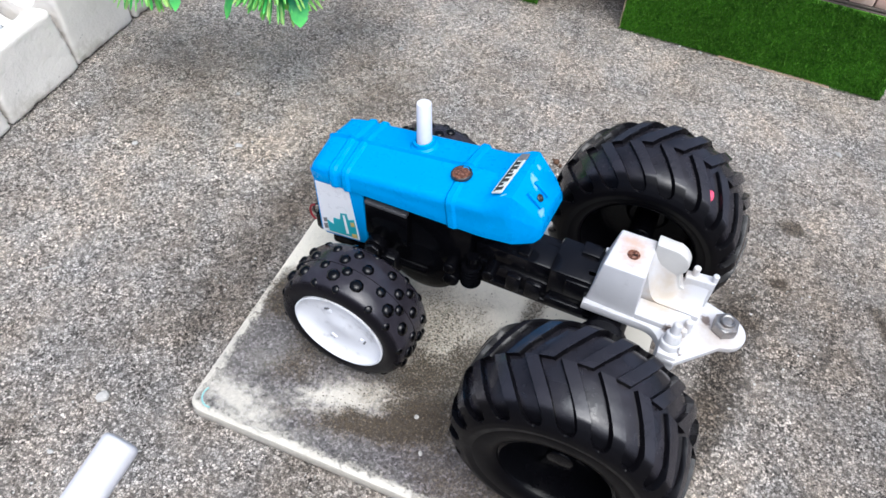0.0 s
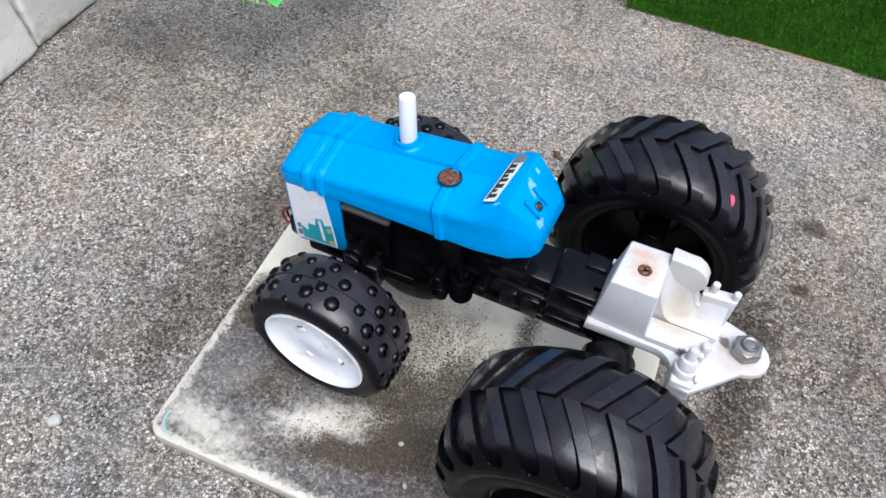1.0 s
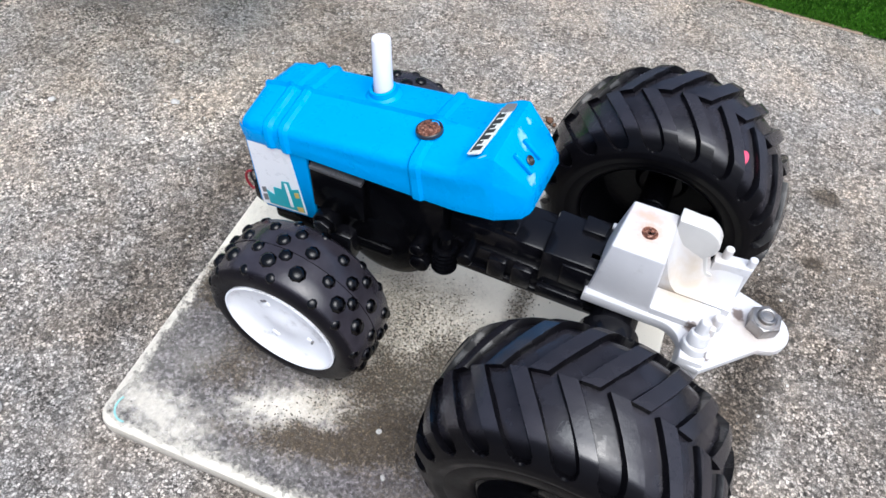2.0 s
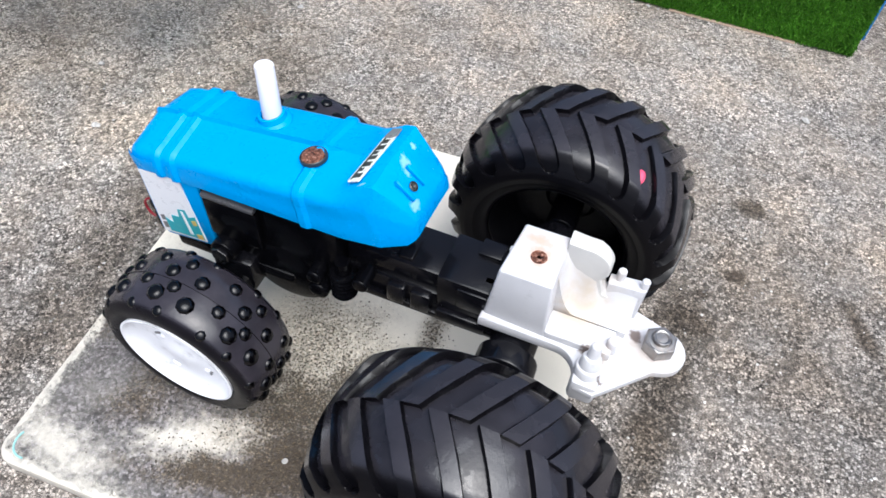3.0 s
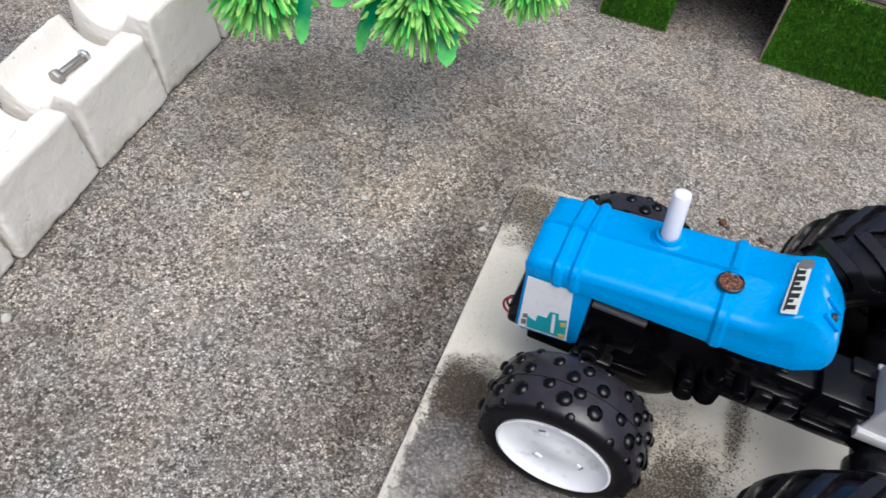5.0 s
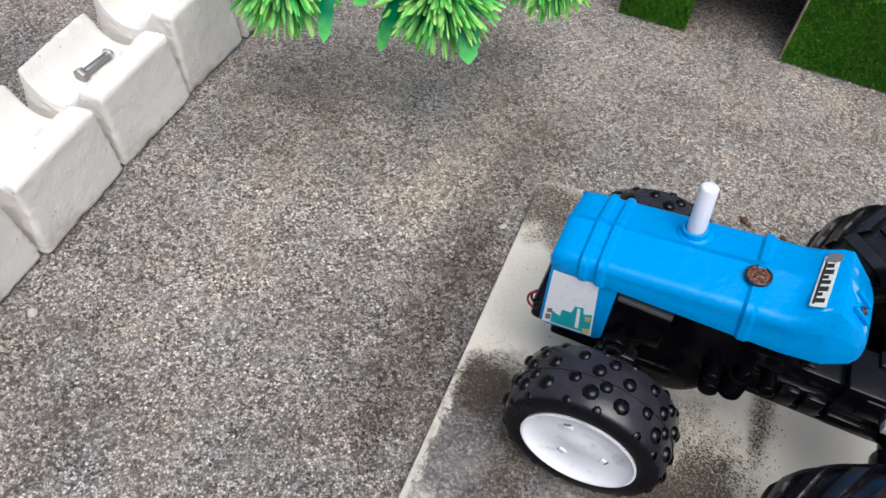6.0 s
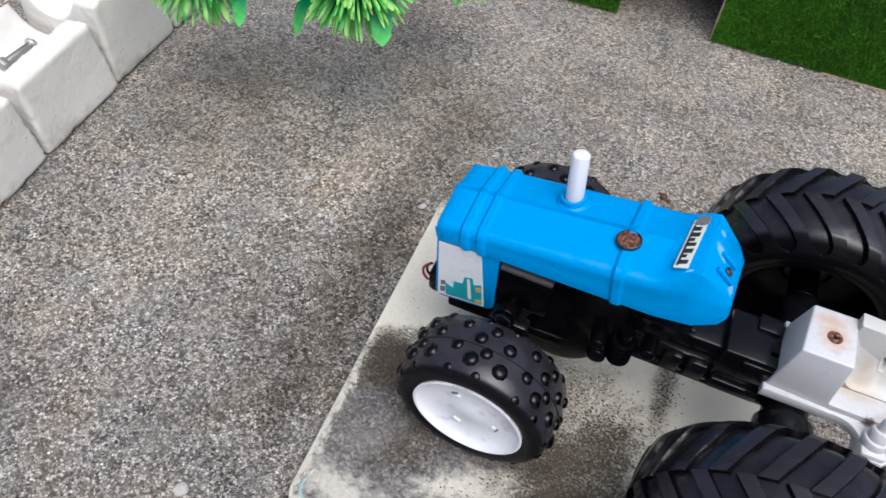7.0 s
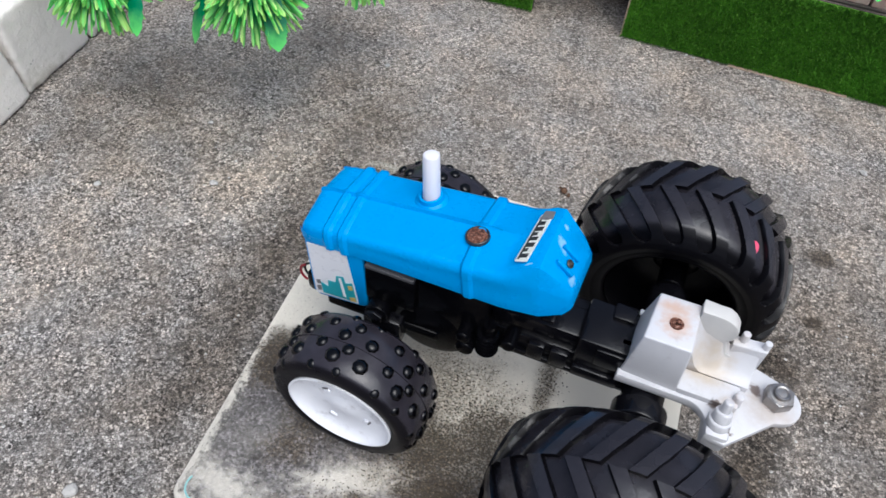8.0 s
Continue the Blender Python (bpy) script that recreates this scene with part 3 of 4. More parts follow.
def turf_panel(w, h, at, count, label, seed, blue):
    p = thing("turf_panel", label, "turf panel", at, "green turf panels")
    part("board", box(bmesh.new(), (-w / 2, 0.0, 0), (w / 2, 0.005, h), 0.0006), DARKWOOD, p)
    part("backing", box(bmesh.new(), (-w / 2, -0.0012, 0.0004), (w / 2, -0.0002, h - 0.0004)), TURF, p)
    tagged(part("turf", blade_turf(bmesh.new(), w, h, count, seed), TURF, p, "short green artificial turf pile", at=pose(0, -0.001, 0), smooth=0), kind="stuff")
    part("edge_strip", box(bmesh.new(), (-w / 2 - 0.0012, -0.0016, 0), (-w / 2 - 0.0001, 0.005, h), 0.0003), CARD, p, "pale brown raw board edge")
    if blue:
        part("edge_strip", box(bmesh.new(), (w / 2 + 0.0001, -0.0016, 0.012), (w / 2 + 0.0012, 0.005, h), 0.0003), BLUEEDGE, p, "blue taped edge")
        part("foot_strip", box(bmesh.new(), (-w * 0.1, -0.0034, 0.0), (w * 0.32, -0.0013, 0.0010), 0.0002), CARD, p, "brown glued strip along the foot")
    return p


def build_turf():
    turf_panel(0.175, 0.056, pose(0.097, 0.2765, 0, 0, 0, 0), 26000, "wide upright board covered with short green artificial turf", 5, True)
    turf_panel(0.045, 0.056, pose(-0.0755, 0.2765, 0, 0, 0, 2), 7000, "narrow upright board covered with short green artificial turf", 6, False)
    # box added behind the opening so that the hollow stays dark
    box_ob = thing("dark_box", "hollow board box added behind the turf boards to darken the opening", "box", pose(0, 0, 0))
    part("side", box(bmesh.new(), (-0.099, 0.284, 0), (-0.094, 0.42, 0.056), 0.0008), DARKWOOD, box_ob)
    part("side", box(bmesh.new(), (0.178, 0.284, 0), (0.183, 0.42, 0.056), 0.0008), DARKWOOD, box_ob)
    part("rear", box(bmesh.new(), (-0.0938, 0.415, 0), (0.1778, 0.42, 0.056), 0.0008), DARKWOOD, box_ob)
    part("top", box(bmesh.new(), (-0.099, 0.2778, 0.0562), (0.1838, 0.42, 0.0580), 0.0008), DARKWOOD, box_ob)
    # low brick edging on top, with a sprig beside it
    wall = thing("brick_edging", "small row of weathered red bricks on top of the box", "brick edging", pose(0, 0, 0))
    for i in range(9):
        part("brick", box(bmesh.new(), (-0.007, -0.005, 0), (0.007, 0.005, 0.007), 0.0008), BRICKRED, wall, at=pose(0.115 + 0.0152 * i - 0.06, 0.2835, 0.0580, 0, 0, (i * 37 % 7) - 3))
    lone = thing("leaf_sprig", "small bright green plastic leaf sprig on the box", "plant", pose(0.141, 0.2815, 0.0650))
    for i in range(7):
        a = -150 + i * 50
        part("leaf", leaf_blade(0.016, 0.005, 0.3), LEAF, lone, at=pose(0.002 * math.cos(radians(a)), 0.002 * math.sin(radians(a)), 0.0004 + 0.0004 * i, -6 if i % 2 else 6, -22, a))


# ---- the plastic plant ----
def leaf_blade(length, width, curl, rows=12):
    """A tapered blade along x with a toothed edge, thick in the middle, drooping by curl; 'along' tells base from tip."""
    bm = bmesh.new()
    layer = bm.loops.layers.float_color.new("along")
    rings, how = [], {}
    for i in range(rows + 1):
        t = i / rows
        half = width / 2 * (0.35 + 1.5 * t) * (1 - t) ** 0.55 * 1.2 if t < 1 else 0.0002
        half *= 0.84 if i % 2 and i < rows else 1.0
        x, z = length * t * (1 - 0.15 * curl * t), -length * curl * 0.5 * t * t
        thick = width * 0.10 * (1 - t) + 0.0001
        ring = [bm.verts.new(p) for p in ((x, -half, z), (x, 0, z + thick), (x, half, z), (x, 0, z - thick))]
        for v in ring:
            how[v] = t
        rings.append(ring)
    for a, b in zip(rings, rings[1:]):
        for k in range(4):
            bm.faces.new((a[k], a[(k + 1) % 4], b[(k + 1) % 4], b[k]))
    bm.faces.new(rings[0])
    bm.faces.new(rings[-1])
    for f in bm.faces:
        for lp in f.loops:
            lp[layer] = (how[lp.vert],) * 3 + (1,)
    return bm


def tuft(bm, layer, rnd, centre, aim, radius, count, wide, spread=1.0):
    """Many needles that spread from one centre about the direction aim."""
    aim = Vector(aim).normalized()
    for _ in range(count):
        d = (aim * rnd.uniform(-0.1, 1.0) + Vector((rnd.gauss(0, 0.6), rnd.gauss(0, 0.6), rnd.gauss(0, 0.6))) * spread).normalized()
        ln = radius * rnd.uniform(0.72, 1.08)
        side = d.cross(Vector((rnd.gauss(0, 1), rnd.gauss(0, 1), rnd.gauss(0, 1)))).normalized()
        up = d.cross(side)
        start = Vector(centre) + d * ln * 0.12
        w = wide * rnd.uniform(0.75, 1.3)
        rings = []
        for t, h in ((0, 0.45), (0.4, 0.8), (0.75, 1.1), (0.93, 1.0), (1.0, 0.4)):
            p = start + d * ln * t * 0.9 + Vector((0, 0, -1)) * ln * 0.12 * t * t
            rings.append(([bm.verts.new(p + side * w * h * q + up * w * h * 0.55 * s) for q, s in ((-1, 0), (0, 1), (1, 0), (0, -1))], t))
        for (a, ta), (b, tb) in zip(rings, rings[1:]):
            for k in range(4):
                f = bm.faces.new((a[k], a[(k + 1) % 4], b[(k + 1) % 4], b[k]))
                for lp in f.loops:
                    t = ta if lp.vert in a else tb
                    lp[layer] = (t, t, t, 1)
        bm.faces.new(rings[-1][0])


def build_plant():
    plant = thing("plastic_plant", "bright green plastic bush with lime-tipped needle tufts and leaves", "plant", pose(-0.195, 0.265, 0))
    rnd = random.Random(11)
    part("base", rod(bmesh.new(), (0, 0, 0), (0, 0, 0.012), 0.016, 0.012, 24, 0.002), STEM, plant)
    part("stem", rod(bmesh.new(), (0, 0, 0.01), (0.004, -0.08, 0.098), 0.0032, 0.0022, 12), STEM, plant)
    for c, aim, r, count in TUFTS:
        tip = (c[0] + 0.195, c[1] - 0.265, c[2])
        part("twig", rod(bmesh.new(), (0.004, -0.079, 0.097), tip, 0.0018, 0.0012, 8), STEM, plant)
        bm = bmesh.new()
        layer = bm.loops.layers.float_color.new("along")
        tuft(bm, layer, rnd, (0, 0, 0), aim, r, int(count * 1.5), 0.0011)
        part("tuft", bm, LEAF, plant, "dense tuft of green plastic needles with lime tips", at=Matrix.Translation(tip), smooth=50)
    for (x, y, z), turn, dip, roll, ln, wd in LEAVES:
        part("leaf", leaf_blade(ln, wd, 0.35), LEAF, plant, "broad pointed teal-green leaf", at=pose(x + 0.195, y - 0.265, z, roll, dip, turn), smooth=50)


def build_sprig():
    """A second plant's leaf tips beyond the blocks."""
    sprig = thing("leaf_sprig", "pale green plastic leaf sprig on concrete behind white blocks", "plant", pose(-0.405, 0.022, 0))
    part("stem", rod(bmesh.new(), (0, 0, 0), (0.004, 0.0, 0.05), 0.0022, 0.0016, 10), STEM, sprig)
    for i in range(9):
        part("leaf", leaf_blade(0.034, 0.009, 0.5), LEAF, sprig, at=pose(0.004, 0, 0.046 + 0.0006 * i, 0, -12, -60 + 38 * i), smooth=50)


def build_rod():
    a, b = Vector((-0.0166, -0.1560, 0.1523)), Vector((-0.0541, -0.7197, 0.0043))
    r = thing("white_tube", "plain white plastic tube leaning with its foot on concrete", "tube", Matrix.Translation((b.x, b.y, 0)))
    bm = rod(bmesh.new(), b - Vector((b.x, b.y, 0)), a - Vector((b.x, b.y, 0)), 0.0042, n=32, bevel=0.0013)
    part("tube", bm, TUBE, r)


def build_grit():
    """Loose pale stones and chips on the ground and the tile."""
    spots = ((-0.1230, -0.1070, 0.0, 0.0026), (-0.1260, -0.1370, 0.0, 0.0016), (0.165, 0.208, 0.0, 0.0024), (-0.117, 0.182, 0.0, 0.0020), (0.0095, -0.0595, 0.0074, 0.0012),
             (-0.266, -0.078, 0.0, 0.0024), (-0.099, 0.064, 0.0, 0.0020), (-0.187, 0.094, 0.0, 0.0015), (0.018, -0.074, 0.0074, 0.0011), (0.053, 0.2722, 0.0, 0.0011), (0.0575, 0.2718, 0.0, 0.0008), (0.0675, 0.2724, 0.0, 0.0012), (0.0735, 0.2716, 0.0, 0.0008), (-0.16, 0.055, 0.0, 0.0022), (-0.215, 0.03, 0.0, 0.0018), (0.062, -0.082, 0.0076, 0.0014))
    rnd = random.Random(4)
    for x, y, z, r in spots:
        bm = bmesh.new()
        bmesh.ops.create_icosphere(bm, subdivisions=2, radius=r, matrix=Matrix.Diagonal((1.0, 0.85, 0.45, 1)))
        rough_up(bm, r * 0.8, 0.7 / r, rnd.uniform(0, 50))
        low = min(v.co.z for v in bm.verts)
        for v in bm.verts:
            v.co.z -= low
        tagged(part("pebble", bm, PEBBLE, at=pose(x, y, z, 0, 0, rnd.uniform(0, 360)), smooth=12), "small pale stone chip lying loose", "pebble", "loose pale chips")
    for x, y, r in ((0.0125, 0.1255, 0.0018), (0.0155, 0.1240, 0.0012), (0.0100, 0.1275, 0.0009), (0.0330, 0.1225, 0.0014), (0.0385, 0.1215, 0.0010)):
        bm = bmesh.new()
        bmesh.ops.create_icosphere(bm, subdivisions=2, radius=r, matrix=Matrix.Diagonal((1.2, 0.8, 0.5, 1)))
        rough_up(bm, r * 0.6, 0.6 / r, rnd.uniform(0, 50))
        low = min(v.co.z for v in bm.verts)
        for v in bm.verts:
            v.co.z -= low
        tagged(part("crumb", bm, CRUMB, at=pose(x, y, 0, 0, 0, rnd.uniform(0, 360)), smooth=40), "small brown crumb lying on concrete beside the tile", "crumb", "brown crumbs")
    straw = rod(bmesh.new(), (-0.0035, 0, 0.0004), (0.0035, 0.0012, 0.0004), 0.0004, n=6)
    tagged(part("straw_bit", straw, PEBBLE, at=pose(-0.196, -0.062, 0, 0, 0, 35)), "tiny pale straw bit lying on concrete", "straw")
    # single grains of aggregate lying loose on the yard
    faces, verts = [], []
    for _ in range(9000):
        x, y = rnd.uniform(-0.29, 0.26), rnd.uniform(-0.16, 0.27)
        if TILE_BOX[0] - 0.004 < x < TILE_BOX[2] + 0.004 and TILE_BOX[1] - 0.004 < y < TILE_BOX[3] + 0.004:
            continue
        r = 0.00032 + 0.0005 * rnd.random() ** 4
        a, n = rnd.uniform(0, 6.28), len(verts)
        for i in range(5):
            q = r * rnd.uniform(0.7, 1.2)
            verts.append((x + q * math.cos(a + i * 1.2566), y + q * math.sin(a + i * 1.2566), r * rnd.uniform(0.05, 0.35)))
        verts += [(x + r * rnd.uniform(-0.3, 0.3), y + r * rnd.uniform(-0.3, 0.3), r * rnd.uniform(0.7, 1.0)), (x, y, -0.0002)]
        for i in range(5):
            faces += [(n + i, n + (i + 1) % 5, n + 5), (n + (i + 1) % 5, n + i, n + 6)]
    me = bpy.data.meshes.new("grit")
    me.from_pydata(verts, [], faces)
    me.materials.append(GRIT)
    tagged(new("grit", me), "loose pale and dark grains strewn over the concrete", "grit", kind="stuff")
    # sand grains on the tile
    bm = bmesh.new()
    for cx, cy, sx, sy, n in ((0.0, -0.028, 0.022, 0.016, 520), (0.039, 0.004, 0.0035, 0.018, 200), (-0.074, 0.08, 0.012, 0.014, 200), (-0.015, -0.071, 0.02, 0.005, 260), (-0.02, 0.0, 0.03, 0.03, 90), (-0.05, -0.05, 0.03, 0.03, 50)):
        for _ in range(n):
            x, y, r = rnd.gauss(cx, sx), rnd.gauss(cy, sy), rnd.uniform(0.00018, 0.00042)
            if -0.08 < x < 0.1 and -0.088 < y < 0.095:
                bmesh.ops.create_cone(bm, cap_ends=False, segments=4, radius1=r, radius2=r * 0.3, depth=r * 1.2, matrix=pose(x, y, 0.0075 + r * 0.5, 0, 0, rnd.uniform(0, 90)))
    tagged(part("sand", bm, SANDY), "dark sand grains strewn over the tile", "sand", kind="stuff")


TILE_BOX, TILE_TURN = (-0.0878, -0.0942, 0.0945, 0.1030), 2.0
TUFTS = (((-0.240, 0.101, 0.083), (0.1, -0.7, 0.15), 0.032, 250), ((-0.167, 0.127, 0.081), (0.15, -0.7, 0.15), 0.032, 260), ((-0.126, 0.170, 0.087), (0.2, -0.6, -0.2), 0.029, 190),
         ((-0.20, 0.135, 0.098), (0.0, -0.5, 0.2), 0.026, 60))
LEAVES = (((-0.213, 0.100, 0.084), -75, 42, 0, 0.031, 0.009), ((-0.181, 0.115, 0.083), -108, 46, 20, 0.036, 0.015), ((-0.190, 0.125, 0.085), -125, 25, -15, 0.030, 0.014),
          ((-0.150, 0.120, 0.080), -60, 40, 0, 0.030, 0.013), ((-0.130, 0.168, 0.088), -120, 40, 0, 0.026, 0.010))
def grit_tone():
    k = Nodes("loose_grain", 0.8, spec=0.3)
    n = k.t.nodes.new("ShaderNodeNewGeometry")
    col = k.ramp(n.outputs["Random Per Island"], (0.0, (0.05, 0.045, 0.04)), (0.3, (0.16, 0.145, 0.13)), (0.6, (0.34, 0.32, 0.29)), (0.88, (0.50, 0.48, 0.44)), (1.0, (0.66, 0.64, 0.60)))
    k.set(Base_Color=k.mix(0.5, col, k.ramp(k.noise(1800, 2), (0.3, 0.6), (0.7, 1.3)), 'MULTIPLY'))
    return k.m


GRIT = grit_tone()
CRUMB = plastic("brown_crumb", (0.05, 0.03, 0.02), (0.17, 0.085, 0.045), 0.9, grain=900, relief=0.5)
SANDY = plastic("dark_sand", (0.05, 0.042, 0.034), (0.15, 0.125, 0.10), 0.9)
build_ground()
build_tile()
build_blocks()
build_loose_bolt()
build_turf()
build_plant()
build_sprig()
build_rod()
build_grit()


# ---- the toy tractor ----
tractor = thing("toy_tractor", "worn toy tractor, blue hood, white hitch, big black tyres, on tile", "toy tractor", pose(0, 0, 0))

# hood: its own axes, front towards -x, rising to the rear
HOOD = pose(0, 0.0030, 0.1014, 0, -10.0, -2.5)


def hood_ring(s, w, top, deep, ridge=0.0022, shoulder=0.0040, lift=0.0, seam=0.0013, crisp=0.0, flat=0.80):
    """One cross-section of the hood at s: half width w, crown at top, skirt down to deep."""
    t = top + lift
    deep = -0.0159 - 0.102 * s + deep
    w += lift * 0.9
    out = [(0.0, t + seam), (0.0006, t)]
    for a in (0, 15, 30, 45, 60, 75, 90):
        over, under = math.sin(radians(a)), 1 - math.cos(radians(a))
        over, under = over + (a / 90 - over) * crisp, under + (a / 90 - under) * crisp
        out.append((w * (flat + (1 - flat) * over), t - ridge - shoulder * under))
    # thin lip along the skirt
    out += [(w * 1.010, deep + 0.0048), (w * 1.026, deep + 0.0040), (w * 1.030, deep)]
    return [Vector((s, -y, h)) for y, h in reversed(out[1:])] + [Vector((s, y, h)) for y, h in out] + [Vector((s, 0.0, deep + 0.0002))]


def build_hood():
    bm = bmesh.new()
    w = 0.0178
    rib = 0.0010
    rings = [hood_ring(-0.0648, w * 0.90, -0.0030, 0.0004, shoulder=0.003), hood_ring(-0.0642, w * 0.95, -0.0014, 0.0002, shoulder=0.004), hood_ring(-0.0628, w * 0.98, -0.0004, 0, shoulder=0.005), hood_ring(-0.0595, w, 0, 0)]
    for a, b in ((-0.0540, -0.0515), (-0.0480, -0.0455), (-0.0005, 0.0025)):
        rings += [hood_ring(a - 0.0008, w, 0, 0), hood_ring(a - 0.0002, w, 0, 0, lift=rib * 0.5), hood_ring(a + 0.0004, w, 0, 0, lift=rib), hood_ring(b - 0.0004, w, 0, 0, lift=rib), hood_ring(b + 0.0002, w, 0, 0, lift=rib * 0.5), hood_ring(b + 0.0008, w, 0, 0)]
    rings += [hood_ring(0.0075, w, 0.0, 0, seam=0.0003), hood_ring(0.0125, w, 0.0, 0, seam=0.0001), hood_ring(0.0150, w * 0.99, -0.0002, 0, ridge=0.0010, shoulder=0.0062, seam=0.0001), hood_ring(0.0225, w * 0.94, 0.0031, 0, ridge=0.0005, shoulder=0.0078, seam=0.0, crisp=0.95, flat=0.82),
              hood_ring(0.0255, w * 0.92, 0.0032, 0, ridge=0.0004, shoulder=0.0082, seam=0.0, crisp=1.0, flat=0.84), hood_ring(0.0260, w * 0.91, 0.0028, 0.0001, ridge=0.0004, shoulder=0.0082, seam=0.0, crisp=1.0, flat=0.84), hood_ring(0.0330, w * 0.74, -0.0054, 0.0009, ridge=0.0004, shoulder=0.0050, seam=0.0, crisp=1.0, flat=0.84),
              hood_ring(0.0350, w * 0.64, -0.0088, 0.0022, ridge=0.0006, shoulder=0.0050, seam=0.0), hood_ring(0.0357, w * 0.58, -0.0102, 0.0032, ridge=0.0005, shoulder=0.0036, seam=0.0)]
    loft(bm, rings)
    hood = part("hood", bm, HOODBLUE, tractor, "bright blue moulded plastic hood with raised ribs", at=HOOD, smooth=30)
    # front shell with pillars below the hood
    bm = bmesh.new()
    down = HOOD.inverted() @ pose(0, 0, 0, 0, 0, -2.5)
    for side in (-1, 1):
        y0, y1 = (-0.0176, -0.0160) if side < 0 else (0.0160, 0.0176)
        profile = [(-0.0615, 0.0825), (-0.0375, 0.0865), (-0.0365, 0.0525), (-0.0385, 0.0505), (-0.0580, 0.0468), (-0.0605, 0.0490)]
        m = Matrix(((1, 0, 0, 0), (0, 0, 1, 0.0030), (0, 1, 0, 0), (0, 0, 0, 1)))
        slab(bm, profile, y0, y1, 0.0005, down @ m)
    loft(bm, [[down @ Vector(p) for p in ((-0.0618, -0.0138, 0.0840), (-0.0618, 0.0196, 0.0840), (-0.0598, 0.0196, 0.0842), (-0.0598, -0.0138, 0.0842))],
              [down @ Vector(p) for p in ((-0.0606, -0.0138, 0.0480), (-0.0606, 0.0196, 0.0480), (-0.0586, 0.0196, 0.0480), (-0.0586, -0.0138, 0.0480))]])
    part("front_shell", bm, BLUE, hood, "blue front pillars and nose panel")
    # side sticker
    def lay(u, v):
        """A place on the near pillar: u along, v down, 0 to 1."""
        a, b = Vector((-0.0604, 0, 0.0796)), Vector((-0.0440, 0, 0.0820))
        c, d = Vector((-0.0592, 0, 0.0485)), Vector((-0.0402, 0, 0.0518))
        p = (a * (1 - u) + b * u) * (1 - v) + (c * (1 - u) + d * u) * v
        p.y = -0.01472
        return down @ p

    def patch(name, pts, material, off, label=""):
        bm = bmesh.new()
        up = down.to_3x3() @ Vector((0, -off, 0))
        low = [bm.verts.new(lay(*p) + up * 0.2) for p in pts]
        top = [bm.verts.new(lay(*p) + up) for p in pts]
        bm.faces.new(top)
        for i in range(len(pts)):
            bm.faces.new((low[i], low[(i + 1) % len(pts)], top[(i + 1) % len(pts)], top[i]))
        part(name, bm, material, hood, label, smooth=0)

    patch("side_sticker", ((0, 0), (1, 0), (1, 1), (0, 1)), PAPER, 0.0003, "worn white sticker with teal print")
    patch("sticker_print", ((0.18, 0.97), (0.16, 0.74), (0.34, 0.80), (0.36, 0.66), (0.55, 0.66), (0.60, 0.52), (0.78, 0.50), (0.80, 0.62), (0.97, 0.58), (0.97, 0.97)), TEAL, 0.00045, "teal printed shape")
    patch("sticker_print", ((0.06, 0.72), (0.16, 0.70), (0.17, 0.78), (0.07, 0.80)), SHADE, 0.00045)
    patch("sticker_print", ((0.05, 0.84), (0.15, 0.82), (0.16, 0.92), (0.06, 0.94)), SHADE, 0.00045)
    patch("sticker_print", ((0.66, 0.54), (0.72, 0.54), (0.74, 0.92), (0.67, 0.92)), PAPER, 0.0006)
    patch("sticker_print", ((0.84, 0.66), (0.95, 0.64), (0.95, 0.72), (0.85, 0.74)), YELLOW, 0.0006)
    patch("sticker_print", ((0.82, 0.90), (0.96, 0.88), (0.96, 0.96), (0.83, 0.97)), YELLOW, 0.0006)
    # badge across the rear of the hood, with bars in place of letters
    tilt = pose(0.0193, -0.0012, 0.0021, 0, -22, -4)
    part("badge", slab(bmesh.new(), round_rect(-0.0023, -0.0112, 0.0024, 0.0112, 0.0005, 3), 0.0, 0.0003, m=tilt @ pose(0, 0, -0.0002)), SILVER, hood, "silver name badge with black lettering bars", smooth=0)
    ink = [slab(bmesh.new(), [(-0.0017, -0.0102), (-0.0010, -0.0102), (-0.0010, 0.0086), (-0.0017, 0.0086)], 0.0, 0.0003, m=tilt @ pose(0, 0, -0.0001))]
    for y, x1, half in ((-0.0086, 0.0016, 0.0010), (-0.0060, 0.0004, 0.0008), (-0.0036, 0.0016, 0.0011), (-0.0006, 0.0016, 0.0009), (0.0016, 0.0006, 0.0008), (0.0040, 0.0016, 0.0011), (0.0068, 0.0012, 0.0010)):
        ink.append(slab(bmesh.new(), [(-0.00095, y - half), (x1, y - half * 0.8), (x1, y + half), (-0.00095, y + half * 0.8)], 0.0, 0.0003, m=tilt @ pose(0, 0, -0.0001)))
    for bar in ink:
        part("badge_bar", bar, INK, hood, smooth=0)
    tail = slab(bmesh.new(), [(-0.0020, 0.0088), (0.0010, 0.0084), (0.0030, 0.0092), (0.0027, 0.0122), (-0.0010, 0.0126)], 0.0, 0.0004, m=tilt @ pose(0, 0, 0.0001))
    part("badge_tail", rough_up(tail, 0.0003, 900), SHADE, hood, "crumpled dark end of the badge", smooth=0)
    # rusty screw in the crown; a black ring paints the shade round it
    part("screw_shade_ring", lathe(bmesh.new(), [(-0.0010, 0.0043), (0.0001, 0.0042), (0.0003, 0.0039), (-0.0006, 0.0034)], 32, pose(0.0006, -0.0050, 0.0008, 90)), INK, hood, "black ring painted for the shade round the screw")
    bm = bmesh.new()
    bmesh.ops.create_uvsphere(bm, u_segments=36, v_segments=20, radius=0.0035, matrix=pose(0.0006, -0.0050, 0.0007) @ Matrix.Diagonal((1, 1, 0.22, 1)))
